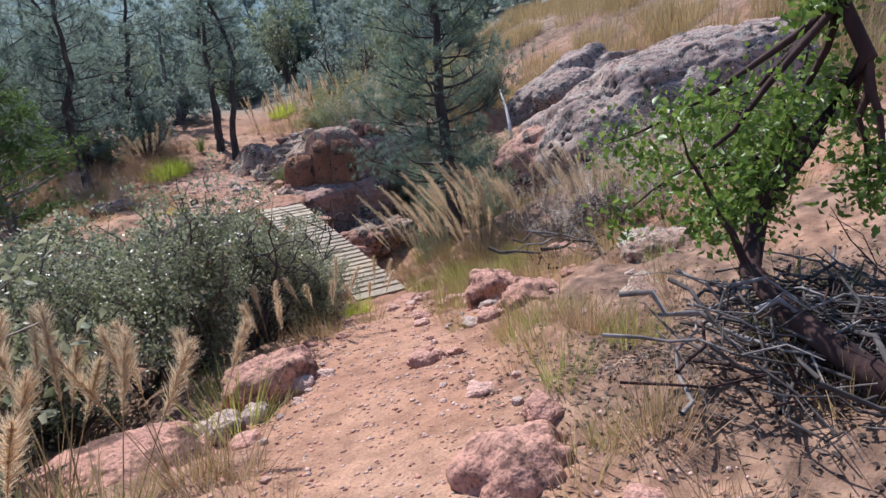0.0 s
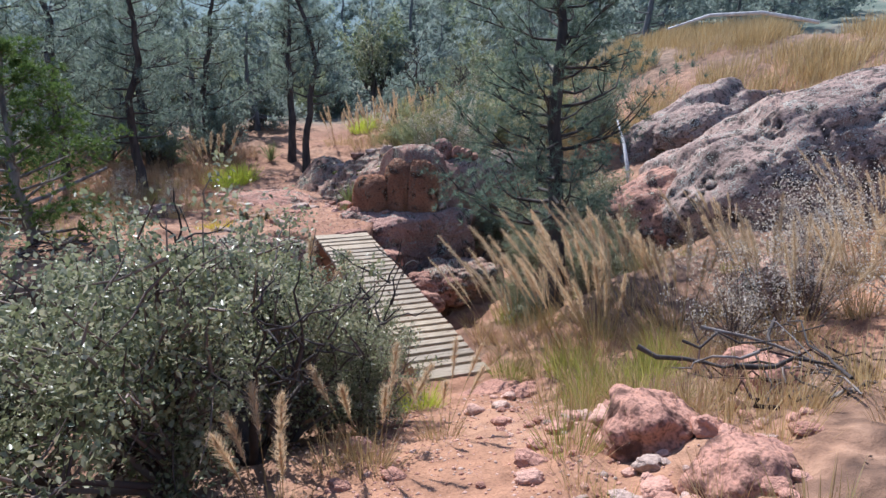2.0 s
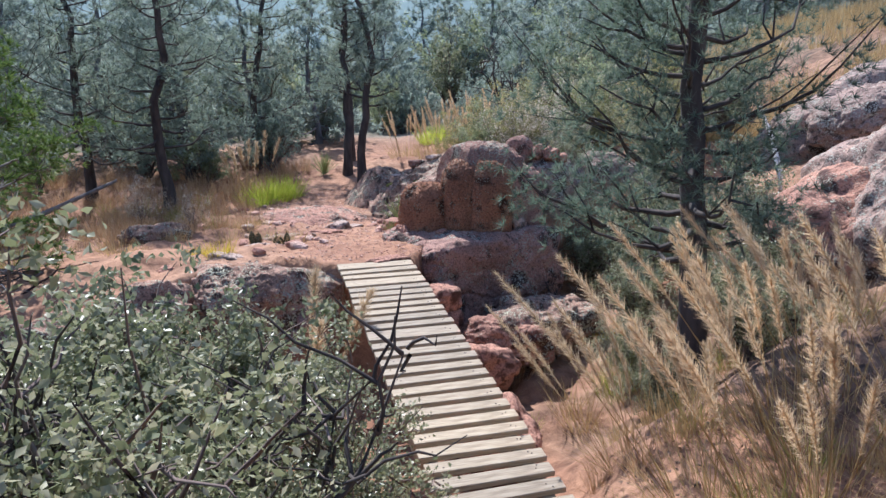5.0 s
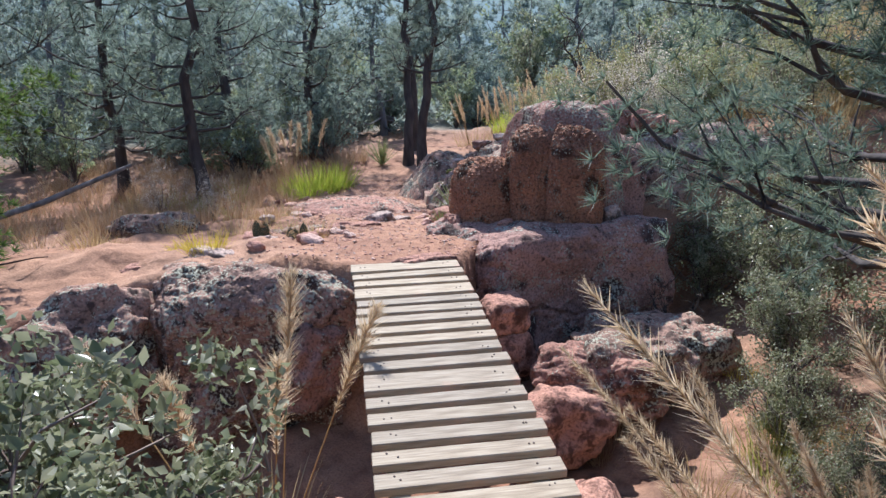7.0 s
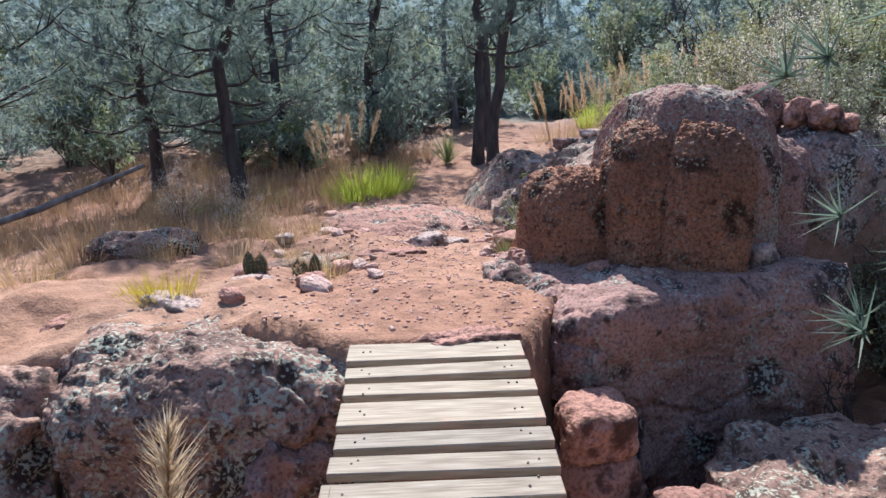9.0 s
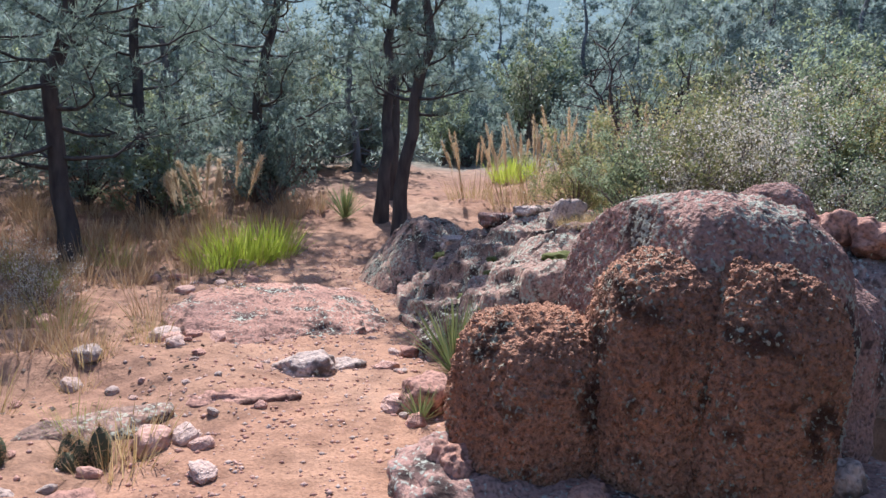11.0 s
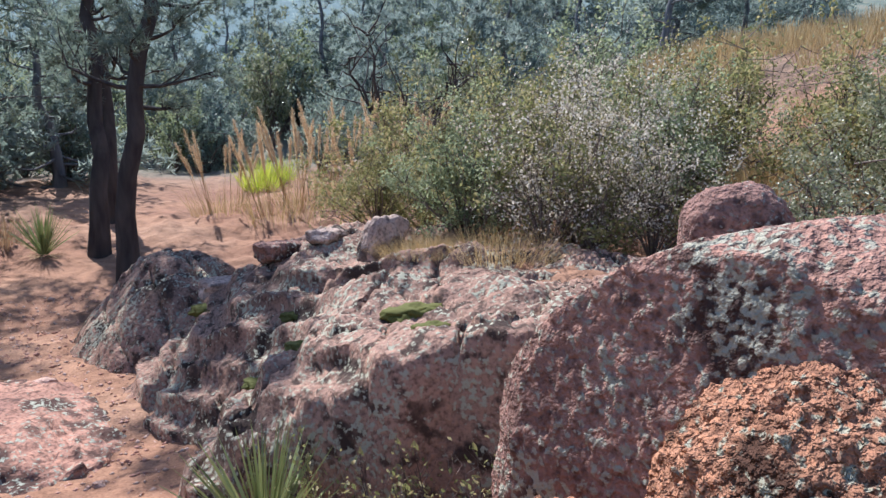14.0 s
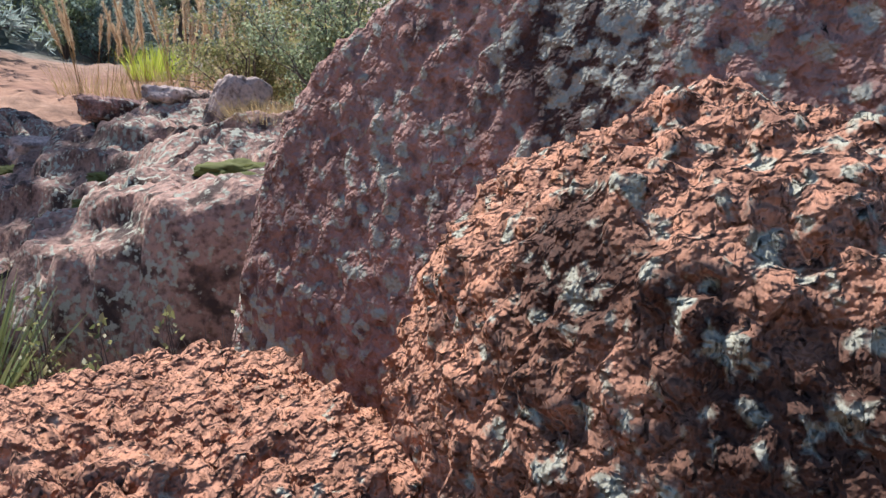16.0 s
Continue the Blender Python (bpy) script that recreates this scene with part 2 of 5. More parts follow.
# Bark copy paled to put distance haze into the far pines' colour.
BARK_HAZED = bark_material("hazy_bark", (0.10, 0.10, 0.105), (0.20, 0.195, 0.195))
BARK_RED = bark_material("red_bark", (0.025, 0.014, 0.014), (0.075, 0.04, 0.033))
BARK_GREY = bark_material("grey_deadwood", (0.10, 0.085, 0.075), (0.30, 0.265, 0.24))
BARK_PALE = bark_material("bleached_deadwood", (0.5, 0.47, 0.43), (0.72, 0.7, 0.66))
# Needles lightened to stand in for haze, the far copy most and bluest.
NEEDLES = plant_material("pine_needles", [(0.16, 0.22, 0.18), (0.225, 0.29, 0.235), (0.30, 0.36, 0.28)], 0.62)
NEEDLES_HAZED = plant_material("far_needles", [(0.22, 0.285, 0.26), (0.30, 0.37, 0.335), (0.38, 0.44, 0.39)], 0.62)
NEEDLES_DARK = plant_material("dark_pine_needles", [(0.10, 0.15, 0.115), (0.145, 0.20, 0.15), (0.20, 0.26, 0.19)], 0.5)
JUNIPER = plant_material("juniper_scales", [(0.07, 0.13, 0.035), (0.12, 0.19, 0.05), (0.18, 0.25, 0.07)], 0.35)
LEAF_GREY = plant_material("oak_leaves", [(0.15, 0.18, 0.09), (0.28, 0.30, 0.175), (0.47, 0.46, 0.33)], 0.38, 0.32)
LEAF_SOFT = plant_material("soft_green_leaves", [(0.20, 0.25, 0.14), (0.30, 0.35, 0.20), (0.42, 0.46, 0.27)], 0.55, 0.5)
LEAF_BLUE = plant_material("blue_green_leaves", [(0.17, 0.235, 0.20), (0.24, 0.31, 0.265), (0.33, 0.39, 0.32)], 0.55, 0.5)
LEAF_BRIGHT = plant_material("manzanita_leaves", [(0.10, 0.17, 0.03), (0.17, 0.26, 0.045), (0.27, 0.36, 0.08)], 0.42, 0.4)
LEAF_YELLOW = plant_material("turning_leaves", [(0.18, 0.21, 0.08), (0.31, 0.30, 0.13), (0.46, 0.40, 0.20)], 0.5, 0.5)
STRAW = plant_material("dry_grass", [(0.38, 0.27, 0.12), (0.52, 0.38, 0.19), (0.62, 0.49, 0.28)], 0.35, 0.7)
STRAW_RED = plant_material("russet_grass", [(0.34, 0.20, 0.11), (0.48, 0.32, 0.18), (0.58, 0.43, 0.28)], 0.3, 0.7)
PLUME = plant_material("seed_plumes", [(0.54, 0.40, 0.25), (0.66, 0.51, 0.33), (0.78, 0.65, 0.47)], 0.45, 0.8)
GREEN_GRASS = plant_material("green_grass", [(0.22, 0.25, 0.06), (0.36, 0.37, 0.09), (0.50, 0.48, 0.16)], 0.4, 0.6)
LIME_GRASS = plant_material("lime_grass", [(0.33, 0.42, 0.04), (0.48, 0.56, 0.07), (0.58, 0.62, 0.14)], 0.45, 0.6)
TWIG = plant_material("dry_twigs", [(0.09, 0.065, 0.06), (0.17, 0.13, 0.115), (0.26, 0.21, 0.18)], 0.0, 0.9)
FLOWER = plant_material("dry_seedheads", [(0.50, 0.42, 0.30), (0.66, 0.60, 0.50), (0.78, 0.74, 0.66)], 0.4, 0.8)
# Last colour is emitted: a stand-in for distance haze, no real source.
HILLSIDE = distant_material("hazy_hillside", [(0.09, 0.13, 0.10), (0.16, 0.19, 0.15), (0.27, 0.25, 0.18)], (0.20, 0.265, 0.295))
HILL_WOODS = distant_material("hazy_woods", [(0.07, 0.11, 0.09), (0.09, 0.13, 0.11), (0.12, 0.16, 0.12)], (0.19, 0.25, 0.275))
# Dead leaves, their colour darkened further for shade under the manzanita.
DEAD_LEAF = plant_material("dead_leaves", [(0.05, 0.035, 0.03), (0.12, 0.08, 0.06), (0.27, 0.19, 0.14)], 0.1, 0.8)
PEBBLE = pebble_material("red_pebbles")
MOSS = plant_material("moss", [(0.035, 0.05, 0.012), (0.065, 0.085, 0.02), (0.12, 0.125, 0.035)], 0.1, 0.9)


# ---- building ----
def mesh_of(name, verts, faces, mat, smooth=False):
    """A mesh from an array of corners and an array (or list of arrays) of faces of one size each."""
    me = bpy.data.meshes.new(name)
    if not isinstance(faces, list):
        faces = [faces]
    faces = [np.asarray(f, np.int32) for f in faces if len(f)]
    flat = np.concatenate([f.ravel() for f in faces])
    sizes = np.concatenate([np.full(len(f), f.shape[1], np.int32) for f in faces])
    me.vertices.add(len(verts))
    me.vertices.foreach_set("co", np.asarray(verts, np.float32).ravel())
    me.loops.add(len(flat))
    me.loops.foreach_set("vertex_index", flat)
    me.polygons.add(len(sizes))
    me.polygons.foreach_set("loop_start", np.r_[0, np.cumsum(sizes)[:-1]].astype(np.int32))
    me.update(calc_edges=True)
    if smooth:
        me.polygons.foreach_set("use_smooth", np.ones(len(sizes), bool))
    me.materials.append(mat)
    return me


def part(name, me, parent, label="", at=None, kind=""):
    ob = new(name, me)
    ob.parent = parent
    if at is not None:
        ob.matrix_basis = at
    return tagged(ob, label=label, kind=kind)


def thing(name, at, label, category, group="", kind="", me=None):
    ob = new(name, me)
    ob.matrix_basis = at
    return tagged(ob, label, category, group, kind)


def tube(points, radii, sides=6):
    """Corners and quads of a round limb along points."""
    p = np.asarray(points, float)
    r = np.asarray(radii, float)
    d = np.gradient(p, axis=0)
    d /= np.linalg.norm(d, axis=1)[:, None] + 1e-9
    ref = np.where(np.abs(d[:, 2:3]) > 0.9, np.array([[1.0, 0, 0]]), np.array([[0, 0, 1.0]]))
    u = np.cross(d, ref)
    u /= np.linalg.norm(u, axis=1)[:, None] + 1e-9
    w = np.cross(d, u)
    a = np.arange(sides) * 2 * np.pi / sides
    v = p[:, None] + r[:, None, None] * (np.cos(a)[None, :, None] * u[:, None] + np.sin(a)[None, :, None] * w[:, None])
    i = np.arange(len(p) - 1)[:, None] * sides + np.arange(sides)[None]
    j = np.arange(len(p) - 1)[:, None] * sides + (np.arange(sides)[None] + 1) % sides
    return v.reshape(-1, 3), np.stack([i, j, j + sides, i + sides], -1).reshape(-1, 4)


def joined(pieces):
    verts, faces, n = [], [], 0
    for v, f in pieces:
        verts.append(v)
        faces.append(f + n)
        n += len(v)
    return np.concatenate(verts), np.concatenate(faces)


def directions(rng, n):
    v = rng.normal(size=(n, 3))
    return v / np.linalg.norm(v, axis=1)[:, None]


def leaf_cloud(rng, centres, length, width, spread=0.4):
    """A folded leaf of two faces at every centre, turned at random."""
    n = len(centres)
    d = directions(rng, n)
    s = np.cross(d, directions(rng, n))
    s /= np.linalg.norm(s, axis=1)[:, None] + 1e-9
    up = np.cross(d, s)
    ln = length * (1 + spread * rng.uniform(-1, 1, n))[:, None]
    wd = width * (1 + spread * rng.uniform(-1, 1, n))[:, None]
    a, b = centres - d * ln / 2, centres + d * ln / 2
    l, r = centres + s * wd / 2 + up * wd * 0.18, centres - s * wd / 2 + up * wd * 0.18
    v = np.stack([a, l, b, r], 1).reshape(-1, 3)
    k = np.arange(n)[:, None] * 4
    return v, np.concatenate([k + [0, 1, 2], k + [0, 2, 3]])


def needle_tufts(rng, centres, out, needles, length, width, spread=0.9):
    """A fan of needles at every centre, pointing mostly along out."""
    n = len(centres)
    c = np.repeat(centres, needles, 0)
    d = np.repeat(out, needles, 0) * 0.75 + directions(rng, n * needles) * spread
    d /= np.linalg.norm(d, axis=1)[:, None] + 1e-9
    s = np.cross(d, directions(rng, n * needles))
    s /= np.linalg.norm(s, axis=1)[:, None] + 1e-9
    ln = length * rng.uniform(0.6, 1.3, (n * needles, 1))
    v = np.stack([c - s * width / 2, c + s * width / 2, c + d * ln], 1).reshape(-1, 3)
    return v, np.arange(n * needles * 3).reshape(-1, 3)


def blades(rng, roots, tips, width, bend):
    """A curved, tapering blade from each root to each tip."""
    n = len(roots)
    mid = (roots + tips) / 2
    mid[:, 2] += bend * np.linalg.norm(tips - roots, axis=1)
    d = tips - roots
    a = rng.uniform(0, 2 * np.pi, n)
    s = np.stack([np.cos(a), np.sin(a), 0 * a], 1) * (width * rng.uniform(0.6, 1.3, n))[:, None] / 2
    rows = []
    for u, w in ((0, 1.0), (0.35, 0.85), (0.7, 0.6)):
        c = (1 - u) ** 2 * roots + 2 * u * (1 - u) * mid + u * u * tips
        rows += [c - s * w, c + s * w]
    v = np.stack(rows + [tips], 1).reshape(-1, 3)
    k = np.arange(n)[:, None] * 7
    return v, np.concatenate([k + q for q in ([0, 1, 3], [0, 3, 2], [2, 3, 5], [2, 5, 4], [4, 5, 6])])


# ---- ground ----
def spacing(lo, hi, fine, out):
    """Coordinates with fine steps from lo to hi, growing to out on both sides."""
    mid = list(np.arange(lo, hi, fine))
    up, down, s = [hi], [lo], fine
    while up[-1] < out:
        s *= 1.09
        up.append(up[-1] + s)
        down.append(down[-1] - s)
    return np.array(down[:0:-1] + mid + up)


def build_ground():
    xs, ys = spacing(-6, 8, 0.075, 900), spacing(-15, 11, 0.075, 900)
    gx, gy = np.meshgrid(xs, ys)
    gz = height(gx, gy)
    v = np.stack([gx.ravel(), gy.ravel(), gz.ravel()], 1)
    i = np.arange(len(ys) - 1)[:, None] * len(xs) + np.arange(len(xs) - 1)[None]
    f = np.stack([i, i + 1, i + 1 + len(xs), i + len(xs)], -1).reshape(-1, 4)
    me = mesh_of("ground", v, f, EARTH, True)
    x, y = v[:, 0], v[:, 1]
    p = v * [1, 1, 0]
    off = np.abs(x - trail_x(y))
    bare = np.maximum(1 - ease(0.6, 1.9, off + 0.35 * fbm(p, 0.9, 3, 31)), 0.75 * (1 - ease(8, 12, np.hypot(x + 0.5, y - 3))) * (y > -0.5))
    litter = np.clip(1 - bare, 0, 1) * ease(-0.5, 0.4, fbm(p, 0.6, 4, 44) + 0.15)
    # Litter disc by the manzanita; also darkens the earth for its canopy's shade.
    litter = np.maximum(litter, 0.95 * (1 - ease(0.9, 1.9, np.hypot(x + 0.3, y + 11.4))))
    litter = np.maximum(litter, 0.9 * ease(12, 30, np.hypot(x, y)))
    me.attributes.new("litter", "FLOAT", "POINT").data.foreach_set("value", litter.astype(np.float32))
    me.attributes.new("scrub", "FLOAT", "POINT").data.foreach_set("value", (0.95 * ease(14, 34, np.hypot(x, y))).astype(np.float32))
    return thing("ground", Matrix(), "red decomposed granite earth with a worn trail and litter", "ground", kind="structure", me=me)


build_ground()


def build_hillside():
    """The far hillside, from sixty metres out to the horizon."""
    xs, ys = np.linspace(-420, 420, 200), np.concatenate([np.linspace(54, 320, 110), np.linspace(330, 900, 12)])
    gx, gy = np.meshgrid(xs, ys)
    v = np.stack([gx.ravel(), gy.ravel(), (height(gx, gy) + 0.25 - 2.5 * (1 - ease(54, 66, gy))).ravel()], 1)
    i = np.arange(len(ys) - 1)[:, None] * len(xs) + np.arange(len(xs) - 1)[None]
    f = np.stack([i, i + 1, i + 1 + len(xs), i + len(xs)], -1).reshape(-1, 4)
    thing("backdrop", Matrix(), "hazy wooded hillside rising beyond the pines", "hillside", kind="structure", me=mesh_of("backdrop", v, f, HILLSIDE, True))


build_hillside()

# ---- footbridge ----
PLANK_LABEL = "grey weathered plank"
bridge = thing("footbridge", pose(0, 0, 0, math.degrees(math.atan2(0.434, 4.95)), 0, 0), "narrow weathered plank footbridge across a dry gully", "bridge")


def plank_mesh(depth, seed):
    bm = bmesh.new()
    bmesh.ops.create_cube(bm, size=1, matrix=Matrix.Diagonal((0.90, depth, 0.04, 1)))
    bmesh.ops.bevel(bm, geom=bm.edges[:], offset=0.004, segments=1, affect="EDGES")
    for v in bm.verts:
        v.co.z += 0.006 * noise.noise((v.co.x * 2, seed * 3.1, v.co.y * 4))
    me = bpy.data.meshes.new("plank")
    bm.to_mesh(me)
    bm.free()
    me.materials.append(WOOD)
    return me


rng = np.random.default_rng(4)
plank_meshes = {w: [plank_mesh(w, k) for k in range(4)] for w in (0.108, 0.186)}
NAIL, nail_tree, nail_shader = material("rusty_nail", 0.6)
nail_shader.inputs["Base Color"].default_value, nail_shader.inputs["Metallic"].default_value = (0.06, 0.045, 0.04, 1), 0.6
bm = bmesh.new()
bmesh.ops.create_cone(bm, cap_ends=True, segments=8, radius1=0.006, radius2=0.005, depth=0.006)
nail = bpy.data.meshes.new("nail")
bm.to_mesh(nail)
bm.free()
nail.materials.append(NAIL)
y, k = 0.0, 0
while y > -4.85:
    w = 0.186 if k in (0, 3, 11, 27) else 0.108
    board = part("plank", plank_meshes[w][k % 4], bridge, PLANK_LABEL, pose(-0.011 * y + rng.normal(0, 0.006), y - w / 2, -0.02 + rng.normal(0, 0.002), 0, rng.normal(0, 0.3), rng.normal(0, 0.35)) @ Matrix.Diagonal((1 + 0.0244 * y, 1, 1, 1)))
    for x in (-0.36, -0.33, 0.33, 0.36):
        part("nail", nail, board, "", pose(x + rng.normal(0, 0.006), rng.normal(0, 0.02), 0.0205))
    y -= w + (0.058 if w > 0.15 else 0.056)
    k += 1
for x in (-0.28, 0.33):
    bm = bmesh.new()
    bmesh.ops.create_cube(bm, size=1, matrix=Matrix.Diagonal((0.09, 5.1, 0.19, 1)))
    bmesh.ops.bevel(bm, geom=bm.edges[:], offset=0.006, segments=1, affect="EDGES")
    me = bpy.data.meshes.new("stringer")
    bm.to_mesh(me)
    bm.free()
    me.materials.append(WOOD)
    part("stringer", me, bridge, "dark squared timber beam", pose(x, -2.48, -0.137))


# ---- rocks ----
def rock_mesh(name, seed, mat, detail=4, rough=0.12, grain=0.02, flat=0.0, scale=1.0, lumps=1.3, square=2.0):
    """A weathered boulder about the size of a unit ball."""
    bm = bmesh.new()
    bmesh.ops.create_icosphere(bm, subdivisions=detail, radius=1.0)
    v = np.array([q.co for q in bm.verts])
    f = np.array([[q.index for q in g.verts] for g in bm.faces])
    bm.free()
    v = v / (np.sum(np.abs(v) ** square, 1) ** (1 / square))[:, None]
    d = 1 + rough * 2 * fbm(v + seed * 7.3, lumps, 3, seed) + grain * fbm(v + seed, 9.0, 4, seed + 5, 0.6)
    v = v * d[:, None]
    if flat:
        v[:, 2] = np.where(v[:, 2] > 1 - flat, 1 - flat + (v[:, 2] - 1 + flat) * 0.25, v[:, 2])
    return mesh_of(name, v, f, mat, True)


def boulder(at, size, seed, mat, label, turn=(0, 0, 0), detail=5, rough=0.12, knob=0.01, flat=0.0, category="boulder", name="boulder", group="", lumps=1.3, square=2.0, crack=0.05, cut=None):
    """A boulder of half-size size, with knobs of that height in metres."""
    me = rock_mesh(name, seed, mat, detail, rough, 0.012, flat, 1.0, lumps, square)
    v = np.empty(len(me.vertices) * 3, np.float32)
    me.vertices.foreach_get("co", v)
    v = v.reshape(-1, 3).astype(float)
    out = v / np.array(size)
    out /= np.linalg.norm(out, axis=1)[:, None]
    v = v * np.array(size)
    if cut:
        v[:, 0] = np.maximum(v[:, 0], cut[0] + cut[1] * np.maximum(0, v[:, 2] - cut[2]) - cut[3] * v[:, 1])
        v[:, 2] = np.minimum(v[:, 2], cut[4] - 0.84 * np.maximum(0, v[:, 1] - cut[5]) ** 2)
    u = v * (2.2 if mat in (CRUST, SLAB, WEATHERED) else 1.0)
    big = np.abs(vnoise(u * 15 + seed, seed)) + 0.6 * np.abs(vnoise(u * 33 + seed, seed + 1)) + 0.4 * np.abs(vnoise(u * 71 + seed, seed + 2))
    patch = 0.75 + 0.25 * np.clip(fbm(v + seed, 2.2, 3, seed + 4) * 1.8, -1, 1)
    v = v + out * (knob * patch * (big - 0.6))[:, None]
    cracks = ease(0.90, 1.0, 1 - np.abs(fbm(v + seed * 3, 1.6, 3, seed + 9)))
    v = v - out * (cracks * crack * min(size))[:, None]
    me.vertices.foreach_set("co", v.astype(np.float32).ravel())
    me.update()
    return thing(name, pose(*at, *turn), label, category, group, me=me)


